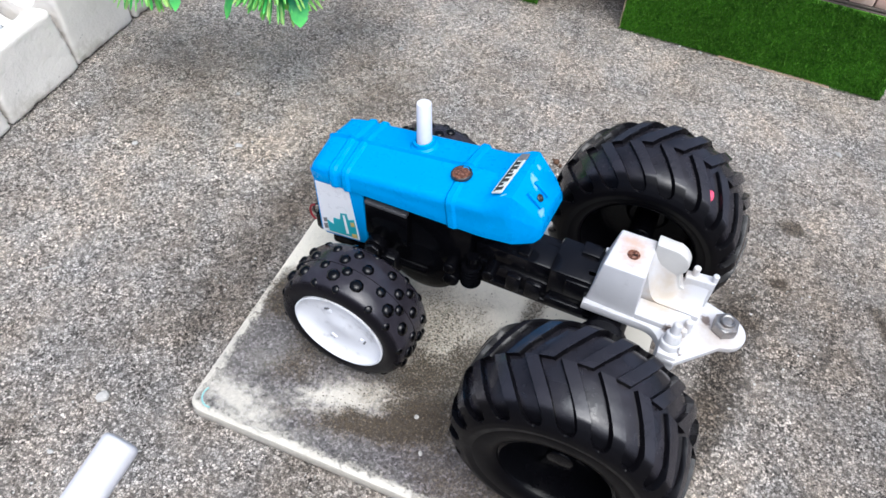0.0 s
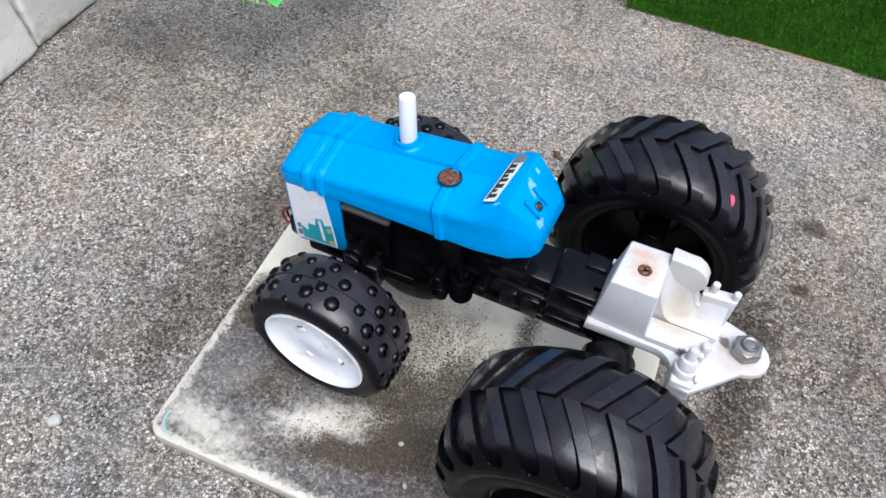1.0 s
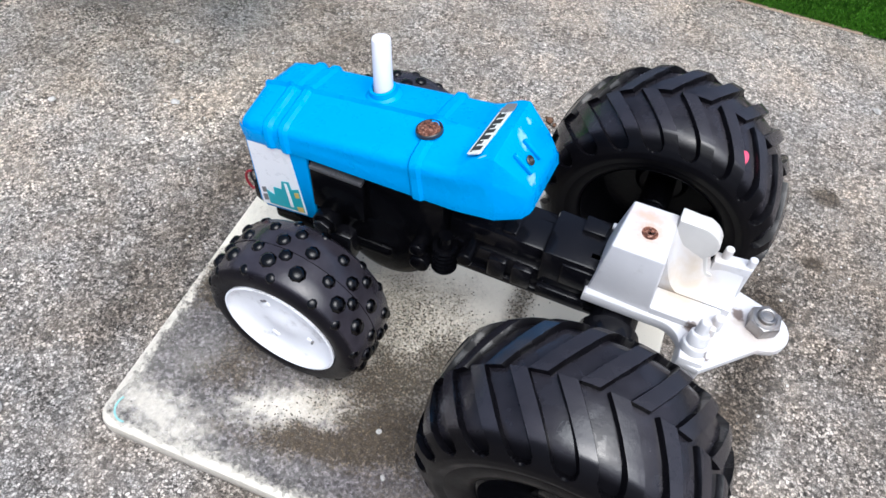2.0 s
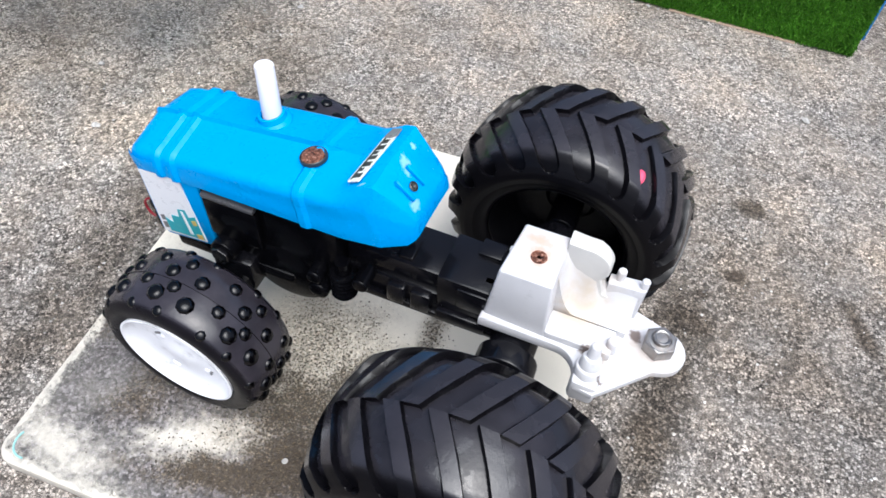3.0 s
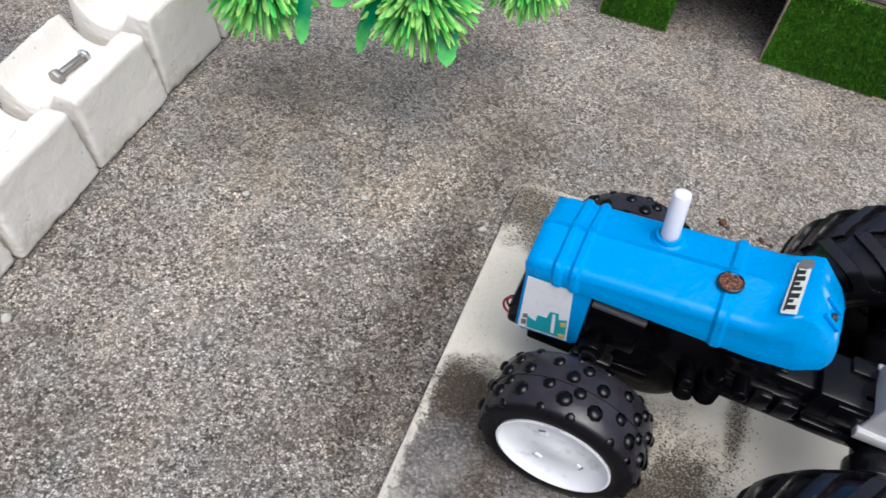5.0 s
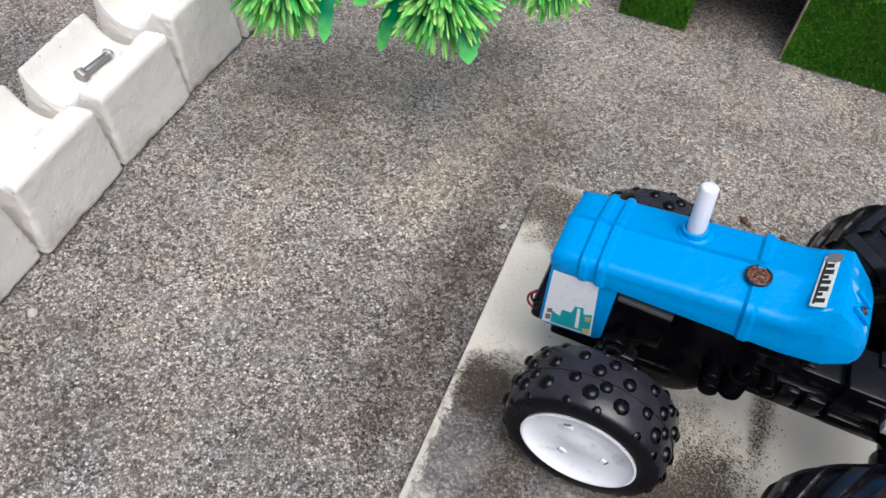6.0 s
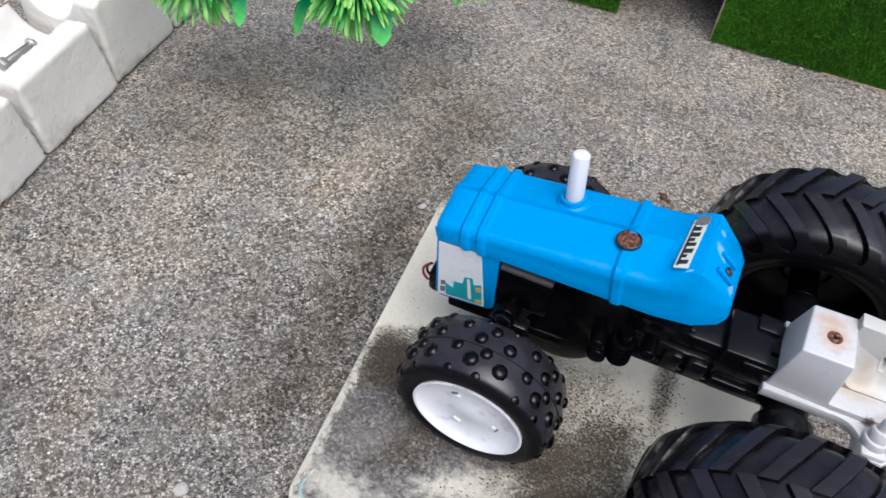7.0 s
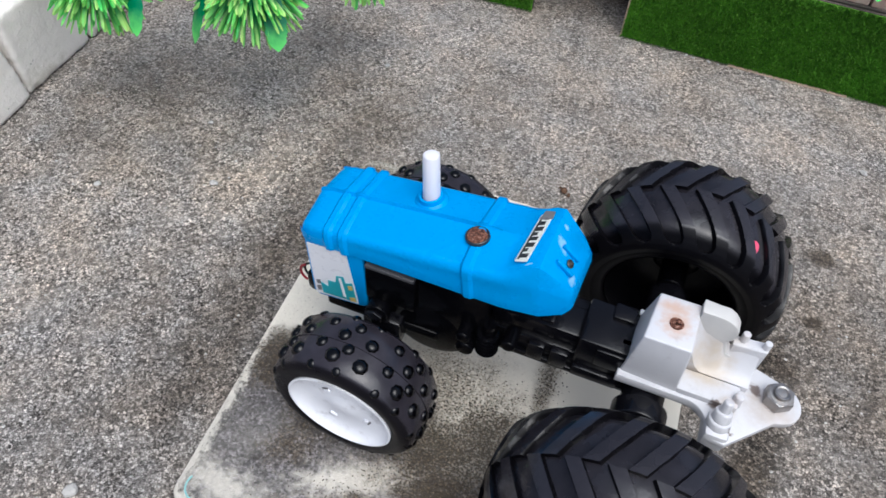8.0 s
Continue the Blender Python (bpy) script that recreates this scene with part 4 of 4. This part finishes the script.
    rough_up(bm, 0.0006, 700)
    part("screw", bm, RUST, hood, "rusted screw head", smooth=80)
    # bosses on the sloping rear face, and a black disc for the hole's shade
    face = pose(0.0308, -0.0034, -0.0032, 0, 50.0, 0)
    for y in (-0.0034, 0.0034):
        part("boss", box(bmesh.new(), (-0.0038, y - 0.0007, 0), (0.0040, y + 0.0007, 0.0016), 0.0004, face), BLUE, hood)
    part("nose_hole_disc", lathe(bmesh.new(), [(0.0008, 0.0016), (0.0011, 0.0012), (0.0006, 0.0009), (0.0002, 0.0)], 20, face @ pose(0.0015, 0, 0, 90)), INK, hood, "black disc painted for the shade in the screw hole")
    # exhaust: socket ring and white stick
    base = pose(-0.0222, 0.0070, -0.0010)
    part("stack_socket", lathe(bmesh.new(), [(0.0, 0.0062), (0.0008, 0.0058), (0.0014, 0.0048), (0.0030, 0.0044), (0.0032, 0.0036), (0.0024, 0.0032)], 32, base @ pose(0, 0, 0, 90)), BLUE, hood)
    bm = rod(bmesh.new(), (0, 0, 0), (0.0012, 0.0030, 0.0198), 0.0032, 0.0030, 28, 0.0009)
    part("exhaust_stick", bm, STICK, hood, "short white plastic stick used as exhaust", at=base)


def build_chassis():
    bm = bmesh.new()
    m = pose(0, 0.001, 0)
    box(bm, (-0.0300, -0.0075, 0.0500), (0.0640, 0.0075, 0.0600), 0.001, m)
    box(bm, (0.0100, -0.0060, 0.0590), (0.0460, 0.0070, 0.0690), 0.001, m)
    box(bm, (0.0280, -0.0045, 0.0680), (0.0330, 0.0045, 0.0702), 0.0006, m)
    box(bm, (0.0120, -0.0020, 0.0590), (0.0450, 0.0125, 0.0672), 0.0010, m)
    part("chassis_beam", bm, BLACK, tractor, "black plastic chassis spine")
    bm = bmesh.new()
    box(bm, (0.0430, -0.0088, 0.0560), (0.0630, 0.0105, 0.0722), 0.0010, m)
    box(bm, (0.0520, 0.0040, 0.0715), (0.0600, 0.0108, 0.0738), 0.0006, m)
    box(bm, (0.0500, -0.0096, 0.0600), (0.0610, -0.0080, 0.0700), 0.0006, m)
    part("gearbox", bm, BLACK, tractor, "black stepped gearbox casing")
    part("rail_lug", box(bmesh.new(), (0.0435, -0.0106, 0.0500), (0.0610, -0.0070, 0.0560), 0.0009, m), BLACK, tractor)
    for x0, x1 in ((0.0260, 0.0325), (0.0345, 0.0415)):
        part("rail_lug", box(bmesh.new(), (x0, -0.0104, 0.0510), (x1, -0.0070, 0.0605), 0.0009, m), BLACK, tractor)
    part("side_rail", box(bmesh.new(), (0.0080, -0.0096, 0.0490), (0.0660, -0.0070, 0.0520), 0.0006, m), BLACK, tractor)
    part("side_rail", box(bmesh.new(), (0.0080, 0.0075, 0.0490), (0.0660, 0.0100, 0.0520), 0.0006, m), BLACK, tractor)
    bm = bmesh.new()
    box(bm, (-0.0400, -0.0115, 0.0480), (0.0100, 0.0120, 0.0840), 0.0014, m)
    part("engine_panel", box(bmesh.new(), (-0.0375, -0.0142, 0.0590), (-0.0175, -0.0117, 0.0775), 0.0010, m), GLOSS, tractor, "glossy black panel box below the hood")
    part("engine_strip", box(bmesh.new(), (-0.0372, -0.0146, 0.0778), (-0.0178, -0.0118, 0.0800), 0.0006, m), PANEL, tractor, "grey strip along the top of the engine")
    part("engine", bm, GLOSS, tractor, "glossy black engine block below the hood")
    part("flywheel", lathe(bmesh.new(), [(-0.0115, 0.0), (-0.0120, 0.0120), (-0.0100, 0.0165), (-0.004, 0.0180), (0.006, 0.0180), (0.0120, 0.0160), (0.0120, 0.0)], 40, pose(-0.0120, 0.001, 0.0475)), GLOSS, tractor, "rounded black gear housing")
    part("engine_boss", rod(bmesh.new(), (-0.0315, -0.0175, 0.0560), (-0.0315, -0.0100, 0.0560), 0.0046, n=24, bevel=0.0008), GLOSS, tractor)
    part("engine_boss", rod(bmesh.new(), (-0.0315, -0.0195, 0.0560), (-0.0315, -0.0174, 0.0560), 0.0034, n=6, bevel=0.0006), BLACK, tractor, "black hexagonal knob on the engine")
    bm = bmesh.new()
    box(bm, (-0.0655, -0.0115, 0.0440), (-0.0400, 0.0150, 0.0555), 0.0026, m)
    part("front_bumper", bm, BLACK, tractor, "black front bumper block")
    part("under_frame", box(bmesh.new(), (-0.0560, -0.0128, 0.0412), (-0.0080, 0.0150, 0.0476), 0.0016, m), GLOSS, tractor, "black frame below the front shell")
    part("axle_beam", box(bmesh.new(), (FRONT_X - 0.0065, -0.0265, 0.0325), (FRONT_X + 0.0065, 0.0300, 0.0435), 0.0020), GLOSS, tractor, "black front axle beam")
    # coil of stacked rings at the side
    for i in range(6):
        ring = bmesh.new()
        lathe(ring, [(0.0014 * math.cos(a) * 0.6, 0.0034 + 0.0012 * math.sin(a)) for a in [k * math.pi / 4 for k in range(8)]], 20, pose(0.0115, -0.0112, 0.0505 + 0.0021 * i, 90), shut=True)
        part("coil_ring", ring, GLOSS, tractor)
    part("coil_core", rod(bmesh.new(), (0.0115, -0.0112, 0.0495), (0.0115, -0.0112, 0.0670), 0.0024, n=14), GLOSS, tractor)
    for x, z, r in ((0.0040, 0.0520, 0.0036), (0.0030, 0.0590, 0.0028), (0.0200, 0.0640, 0.0028)):
        part("hose_knob", rod(bmesh.new(), (x, -0.0165, z), (x, -0.0080, z), r, n=16, bevel=0.0008), GLOSS, tractor)
    # axles
    part("front_axle", rod(bmesh.new(), (FRONT_X, -0.043, FRONT_R + 0.0075), (FRONT_X, 0.048, FRONT_R + 0.0075), 0.0030, n=16), BLACK, tractor)
    part("axle_bracket", box(bmesh.new(), (FRONT_X - 0.008, -0.016, 0.036), (FRONT_X + 0.008, 0.016, 0.051), 0.0015), BLACK, tractor)
    part("rear_axle", rod(bmesh.new(), (REAR_X, -0.060, REAR_R + 0.0087), (REAR_X, 0.060, REAR_R + 0.0087), 0.0035, n=16), BLACK, tractor)
    part("axle_tube", rod(bmesh.new(), (REAR_X, -0.040, REAR_R + 0.0087), (REAR_X, 0.040, REAR_R + 0.0087), 0.0078, n=28, bevel=0.001), BLACK, tractor, "thick black axle tube")
    part("axle_collar", rod(bmesh.new(), (REAR_X, -0.022, REAR_R + 0.0087), (REAR_X, -0.014, REAR_R + 0.0087), 0.0100, n=28, bevel=0.001), BLACK, tractor)
    part("axle_collar", rod(bmesh.new(), (REAR_X, 0.014, REAR_R + 0.0087), (REAR_X, 0.022, REAR_R + 0.0087), 0.0100, n=28, bevel=0.001), BLACK, tractor)
    # thin wires that leave the bumper and bend back under the hood
    for k, (x, y, r) in enumerate(((-0.0640, -0.0098, 0.0050), (-0.0636, -0.0082, 0.0042))):
        turn = [radians(-75 + 150 * i / 9) for i in range(10)]
        bm = bmesh.new()
        for a, b in zip(turn, turn[1:]):
            rod(bm, (x - r * 0.7 * math.cos(a), y, 0.0555 + r * math.sin(a)), (x - r * 0.7 * math.cos(b), y, 0.0555 + r * math.sin(b)), 0.0005, n=8)
        part("wire", bm, INK if k else WIRE, tractor, "thin bent black wire" if k else "thin bent red wire")


def build_hitch():
    hitch = part("hitch_plate", slab(bmesh.new(), HITCH_PLAN, 0.0605, 0.0635, 0.0006), NYLON, tractor, "stained white plastic hitch plate with rounded tip")
    # raised block with the screw hole
    bm = bmesh.new()
    low = [(0.0595, -0.0095), (0.0800, -0.0105), (0.0800, 0.0125), (0.0595, 0.0120)]
    top = [(0.0622, -0.0086), (0.0785, -0.0086), (0.0785, 0.0116), (0.0642, 0.0114)]
    loft(bm, [[(x, y, 0.0630) for x, y in low], [(x, y, 0.0876) for x, y in top]])
    bmesh.ops.bevel(bm, geom=list(bm.edges), offset=0.0007, segments=3, affect='EDGES', profile=0.5)
    part("seat_block", bm, NYLON, hitch, "white block with a rusty screw hole on top")
    part("screw_hole", lathe(bmesh.new(), [(0.0, 0.0026), (0.0004, 0.0023), (0.0001, 0.0017), (0.0004, 0.0013), (0.0001, 0.0006), (0.0001, 0.0)], 28, pose(0.0715, 0.0006, 0.0875, 90)), RUST, hitch, "rusty screw in its hole")
    flange = [(0.0590, -0.0118), (0.0840, -0.0118)] + arc(0.0840, -0.0196, 0.0078, 84, 8, 8) + [(0.0925, -0.0222), (0.0962, -0.0222), (0.0962, -0.0085), (0.0590, -0.0085)]
    part("front_flange", slab(bmesh.new(), flange, 0.0602, 0.0646, 0.0006), NYLON, hitch, "flange that curves out to the post")
    part("side_nub", box(bmesh.new(), (0.0605, 0.0105, 0.0700), (0.0632, 0.0128, 0.0732), 0.0005), NYLON, hitch)
    # far wall of the seat: tall and rounded behind the block, low towards the tip
    bm = bmesh.new()
    m = Matrix(((1, 0, 0, 0.0), (0, 0, -1, 0.0), (0, 1, 0, 0), (0, 0, 0, 1)))
    slab(bm, [(0.0785, 0.0632), (0.0995, 0.0632), (0.0995, 0.0700), (0.0925, 0.0720)] + arc(0.0850, 0.0828, 0.0076, -40, 95, 12) + [(0.0785, 0.0905)], -0.0125, -0.0066, 0.0009, m)
    rough_up(bm, 0.0004, 380)
    part("seat_wing", bm, AGED, hitch, "rounded white wing beside the seat")
    bm = bmesh.new()
    slab(bm, [(0.0930, 0.0632), (0.1045, 0.0632), (0.1045, 0.0785), (0.0930, 0.0770)], -0.0122, -0.0078, 0.0006, m)
    part("end_wall", bm, NYLON, hitch)
    part("wall_nub", rod(bmesh.new(), (0.0960, 0.0108, 0.0740), (0.0960, 0.0108, 0.0815), 0.0014, n=16, bevel=0.0004), NYLON, hitch)
    part("wall_nub", rod(bmesh.new(), (0.1035, 0.0098, 0.0700), (0.1035, 0.0098, 0.0815), 0.0013, n=16, bevel=0.0004), NYLON, hitch)
    # hollowed seat that sweeps up to the block, the wing and the end wall
    bm = bmesh.new()
    nx, ny = 22, 14
    grid = []
    for i in range(nx + 1):
        x = 0.0786 + (0.1030 - 0.0786) * i / nx
        floor = 0.0662 + 0.0170 * max(0.0, 1 - (x - 0.0786) / 0.0085) ** 2.2
        wall = 0.0898 - 0.0170 / (1 + math.exp(-(x - 0.0905) / 0.0009)) + 0.0045 / (1 + math.exp(-(x - 0.0945) / 0.0008))
        row = []
        for j in range(ny + 1):
            y = -0.0004 + 0.0094 * j / ny
            row.append(bm.verts.new((x, y, floor + (wall - floor) * (j / ny) ** 2.1)))
        grid.append(row)
    for i in range(nx):
        for j in range(ny):
            bm.faces.new((grid[i][j], grid[i + 1][j], grid[i + 1][j + 1], grid[i][j + 1]))
    rim = [row[0] for row in grid] + grid[-1][1:] + [row[-1] for row in reversed(grid[:-1])] + list(reversed(grid[0][1:-1]))
    foot = [bm.verts.new((v.co.x, v.co.y, 0.0633)) for v in rim]
    for i in range(len(rim)):
        j = (i + 1) % len(rim)
        bm.faces.new((rim[i], rim[j], foot[j], foot[i]))
    bm.faces.new(foot)
    part("seat_floor", bm, NYLON, hitch, "stained hollow white seat", smooth=40)
    part("seat_rail", box(bmesh.new(), (0.0795, -0.0104, 0.0632), (0.1005, -0.0012, 0.0672), 0.0008), NYLON, hitch)
    part("rail_knob", rod(bmesh.new(), (0.1000, -0.0068, 0.0640), (0.1000, -0.0066, 0.0700), 0.0019, 0.0016, 18, 0.0007), NYLON, hitch)
    part("side_nub", box(bmesh.new(), (0.0572, -0.0040, 0.0690), (0.0612, -0.0012, 0.0722), 0.0005), NYLON, hitch)
    # stepped post at the near side
    part("post_base", box(bmesh.new(), (0.0915, -0.0225, 0.0552), (0.1000, -0.0118, 0.0654), 0.0018), NYLON, hitch)
    bm = rod(bmesh.new(), (0.0956, -0.0168, 0.0640), (0.0956, -0.0160, 0.0672), 0.0043, 0.0040, 24, 0.0006)
    rod(bm, (0.0956, -0.0160, 0.0668), (0.0956, -0.0146, 0.0705), 0.0034, 0.0029, 22, 0.0005)
    rod(bm, (0.0956, -0.0146, 0.0700), (0.0957, -0.0134, 0.0752), 0.0021, 0.0017, 18, 0.0007)
    part("post", bm, NYLON, hitch, "small stepped white post")
    # bolt and nut on the tip
    nut = part("nut", rod(bmesh.new(), (0.1135, 0.0005, 0.0636), (0.1135, 0.0005, 0.0684), 0.0052, n=6, bevel=0.0005), STEEL, hitch, "worn hexagonal steel nut")
    bm = lathe(bmesh.new(), [(-0.0120, 0.0), (-0.0120, 0.0027), (0.0012, 0.0027), (0.0015, 0.0024), (0.0013, 0.0019), (0.0009, 0.0017), (0.0010, 0.0008), (0.0010, 0.0)], 32, pose(0.1135, 0.0005, 0.0686, 90))
    part("bolt", bm, STEEL, hitch, "steel bolt end")
    part("washer", lathe(bmesh.new(), [(0, 0.0043), (0.0003, 0.0041), (0.0004, 0.0032), (0, 0.0029)], 28, pose(0.1135, 0.0005, 0.0683, 90)), STEEL, hitch)


def tread_rows(count):
    """Stations across half the tread: along the width and below the crown, for the lug tops and the pocket floors."""
    tops = ((0.0, -0.0016), (0.004, -0.0014), (0.0092, -0.0008), (0.0146, 0.0002), (0.0172, 0.0010), (0.0197, 0.0034), (0.0213, 0.0056), (0.0224, 0.0077), (0.0228, 0.0097), (0.0221, 0.0124))
    floors = ((0.0, 0.0006), (0.004, 0.0008), (0.0085, 0.0015), (0.0140, 0.0026), (0.0168, 0.0040), (0.0187, 0.0062), (0.0197, 0.0080), (0.0206, 0.0084), (0.0210, 0.0100), (0.0212, 0.0124))
    out, run = [], 0.0
    for i in range(count + 1):
        f = i / count * (len(tops) - 1)
        j = min(int(f), len(tops) - 2)
        f -= j
        top = [a + (b - a) * f for a, b in zip(tops[j], tops[j + 1])]
        floor = [a + (b - a) * f for a, b in zip(floors[j], floors[j + 1])]
        if out:
            run += math.dist(top, out[-1][0])
        out.append((top, floor, run))
    return out


def lug_mesh(side):
    """One chevron bar of the rear tyre with its stretch of shoulder, where round-ended pockets stop."""
    bm = bmesh.new()
    pitch = 2 * math.pi / LUGS
    arc_half = pitch * REAR_R / 2
    pocket = arc_half - LUG_WIDE
    last = 0.0246 - pocket
    cols, grid = 42, []
    rows = tread_rows(36)
    for n, (top, floor, run) in enumerate([rows[0]] + rows):
        lead = LUG_LEAN * top[0] / REAR_R
        line = []
        for j in range(cols + 1):
            u = pitch * (j / cols - 0.5)
            off = arc_half - abs(u) * REAR_R
            d = (off if run < last else math.hypot(off, run - last)) - pocket
            k = min(max(d / 0.00045 + 0.12, 0.0), 1.0) if n else 0.0
            k = k * k * (3 - 2 * k)
            w, under = (f + (t - f) * k for t, f in zip(top, floor))
            a, r = lead + u, REAR_R - under
            line.append((bm.verts.new((r * math.sin(a), side * w, r * math.cos(a))), k))
        grid.append(line)
    for a, b in zip(grid, grid[1:]):
        for j in range(cols):
            quad = (a[j], a[j + 1], b[j + 1], b[j])
            if any(k > 0 for _, k in quad):
                bm.faces.new([v for v, _ in quad])
    bmesh.ops.delete(bm, geom=[v for v in bm.verts if not v.link_faces], context='VERTS')
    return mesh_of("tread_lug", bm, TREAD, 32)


def rear_wheel(y, phases, label):
    side = -1 if y < 0 else 1
    prof = [(-0.0150, 0.0250), (-0.0195, 0.0258), (-0.0210, 0.0270), (-0.0220, 0.0300), (-0.0217, 0.0332), (-0.0202, REAR_R - 0.0082), (-0.0187, REAR_R - 0.0058), (-0.0168, REAR_R - 0.0036), (-0.0140, REAR_R - 0.0022), (-0.0085, REAR_R - 0.0011), (-0.004, REAR_R - 0.0004), (0.0, REAR_R - 0.0002)]
    prof += [(-w, r) for w, r in reversed(prof[4:-1])] + [(0.0222, 0.0300), (0.0221, 0.0262), (0.0212, 0.0232), (0.0192, 0.0218), (0.0150, 0.0212)]
    prof = [(w * side, r) for w, r in prof]
    at = pose(REAR_X + (0.0010 if y < 0 else 0.0), y, REAR_R + 0.0087)
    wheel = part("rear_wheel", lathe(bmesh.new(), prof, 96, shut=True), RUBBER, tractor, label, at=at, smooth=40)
    for lug_side in (-1, 1):
        for i in range(LUGS):
            spin = 360 * i / LUGS + phases[lug_side]
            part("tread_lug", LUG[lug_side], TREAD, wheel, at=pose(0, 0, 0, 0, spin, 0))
    # rim: barrel, dish, spokes and hub
    bm = lathe(bmesh.new(), [(w * side, r) for w, r in ((-0.0185, 0.0262), (-0.0195, 0.0252), (-0.0185, 0.0244), (0.0000, 0.0215), (0.0030, 0.0100), (0.0010, 0.0080), (0.0010, 0.0), (0.0080, 0.0), (0.0070, 0.0195), (0.0175, 0.0202), (0.0200, 0.0210), (0.0196, 0.0222))], 64)
    part("rim", bm, GLOSS, wheel, "glossy black plastic rim")
    for i in range(6):
        part("spoke", box(bmesh.new(), (-0.0020, 0.0060 * side - 0.0025, 0.0050), (0.0020, 0.0060 * side + 0.0050, 0.0198), 0.0008), GLOSS, wheel, at=pose(0, 0, 0, 0, 60 * i + 15, 0))
    part("hub", rod(bmesh.new(), (0, -0.0140, 0), (0, 0.0140, 0), 0.0055, n=24, bevel=0.001), GLOSS, wheel)
    return wheel


def knob_mesh():
    bm = bmesh.new()
    lathe(bm, [(0.0017, 0.0), (0.0017, 0.0010), (0.0012, 0.0017), (0.0004, 0.0020), (-0.0008, 0.0023)], 8, pose(0, 0, 0, 90))
    return mesh_of("knob", bm, KNOBRUBBER, 50)


def front_wheel(y, yaw, turn, label):
    w, r = FRONT_W / 2, FRONT_R
    rt = r - 0.0014
    prof = [(-w * 0.78, 0.0208), (-w * 0.97, 0.0218), (-w, 0.0235), (-w * 0.99, 0.0262), (-w * 0.92, rt - 0.0020), (-w * 0.80, rt - 0.0007), (-w * 0.40, rt - 0.0001), (-0.0003, rt), (-0.0002, rt + 0.0003), (0.0002, rt + 0.0003), (0.0003, rt)]
    prof += [(-a, b) for a, b in reversed(prof[:7])]
    at = pose(FRONT_X, y, r + 0.0075, 0, 0, yaw)
    wheel = part("front_wheel", lathe(bmesh.new(), prof, 72, shut=True), KNOBBLY, tractor, label, at=at, smooth=40)
    rows = ((-0.82, 0.0, rt - 0.0016, 32), (-0.45, 0.5, rt - 0.0003, 0), (-0.16, 0.0, rt, 0), (0.22, 0.5, rt, 0), (0.55, 0.0, rt - 0.0003, 0), (0.84, 0.5, rt - 0.0016, -32))
    n = 14
    for off, lag, rad, lean in rows:
        for i in range(n):
            spin = 360 * (i + lag) / n + turn + (5 if i % 2 else 0)
            part("knob", KNOB, KNOBBLY, wheel, at=pose(0, 0, 0, 0, spin, 0) @ pose(0, off * w, rad - 0.0003, lean, 0, 0) @ Matrix.Diagonal((KNOB_SIZE[abs(off)],) * 2 + (KNOB_SIZE[abs(off)] * 0.78, 1)))
    s = -1 if y < 0 else 1
    bm = lathe(bmesh.new(), [(s * w * 0.80, 0.0208), (s * w * 1.00, 0.0214), (s * w * 1.01, 0.0206), (s * w * 0.95, 0.0200), (s * w * 0.82, 0.0188), (s * w * 0.76, 0.0120), (s * w * 0.78, 0.0052), (s * w * 0.82, 0.0040), (s * w * 0.82, 0.0), (-s * w * 0.5, 0.0), (-s * w * 0.5, 0.0190), (-s * w * 0.8, 0.0208)], 56)
    part("rim", bm, RIMWHITE, wheel, "white plastic dished rim", smooth=50)
    for angle in (20, 116, 236):
        turned = pose(0, 0, 0, 0, angle, 0)
        part("rim_tab", box(bmesh.new(), (0.0092, s * w * 0.77 - 0.0007, -0.0016), (0.0112, s * w * 0.77 + 0.0003, 0.0016), 0.0005), RIMWHITE, wheel, at=turned)
        # grey sliver on the surface paints the shade of a slit
        part("rim_slot_shade", box(bmesh.new(), (0.0113, s * w * 0.765 - 0.0004, -0.0014), (0.0121, s * w * 0.765 + 0.0003, 0.0014), 0.0002), SHADE, wheel, "grey sliver painted as the shade of a rim slit", at=turned)
    return wheel


KNOB_SIZE = {0.82: 0.95, 0.45: 1.45, 0.16: 1.15, 0.22: 1.25, 0.55: 1.1, 0.84: 0.95}
FRONT_X, FRONT_R, FRONT_W = -0.0302, 0.0315, 0.0262
REAR_X, REAR_R = 0.0712, 0.0430
LUGS, LUG_LEAN, LUG_WIDE = 21, 0.62, 0.0030
HITCH_PLAN = [(0.0600, -0.0100), (0.0820, -0.0105), (0.0862, -0.0100), (0.0895, -0.0110), (0.0918, -0.0140), (0.0930, -0.0225), (0.0990, -0.0232), (0.1140, -0.0085)] + arc(0.1145, 0.0, 0.0080, -75, 75, 10) + [(0.1060, 0.0110), (0.0980, 0.0135), (0.0800, 0.0130), (0.0600, 0.0120)]
LUG = {s: lug_mesh(s) for s in (-1, 1)}
KNOB = knob_mesh()
build_hood()
build_chassis()
build_hitch()
near = rear_wheel(-0.0592, {-1: 6.0, 1: -4.0}, "large black rubber rear wheel with chevron lugs")
far = rear_wheel(0.0565, {-1: -3.0, 1: 2.9}, "large black rubber rear wheel with chevron lugs and a pink paint speck")
front_wheel(-0.0396, -2.6, 0.0, "knobbly black front tyre on a white dished rim, wet")
front_wheel(0.0445, -2.0, 7.0, "knobbly black front tyre beyond the hood")
bm = bmesh.new()
bmesh.ops.create_uvsphere(bm, u_segments=14, v_segments=8, radius=0.0022, matrix=Matrix.Diagonal((0.9, 1.4, 0.75, 1)))
part("paint_speck", bm, PINK, far, "pink paint speck", at=pose(0, 0, 0, 0, 30, 0) @ pose(0, -0.0117, 0.0409, 8, 0, 0))
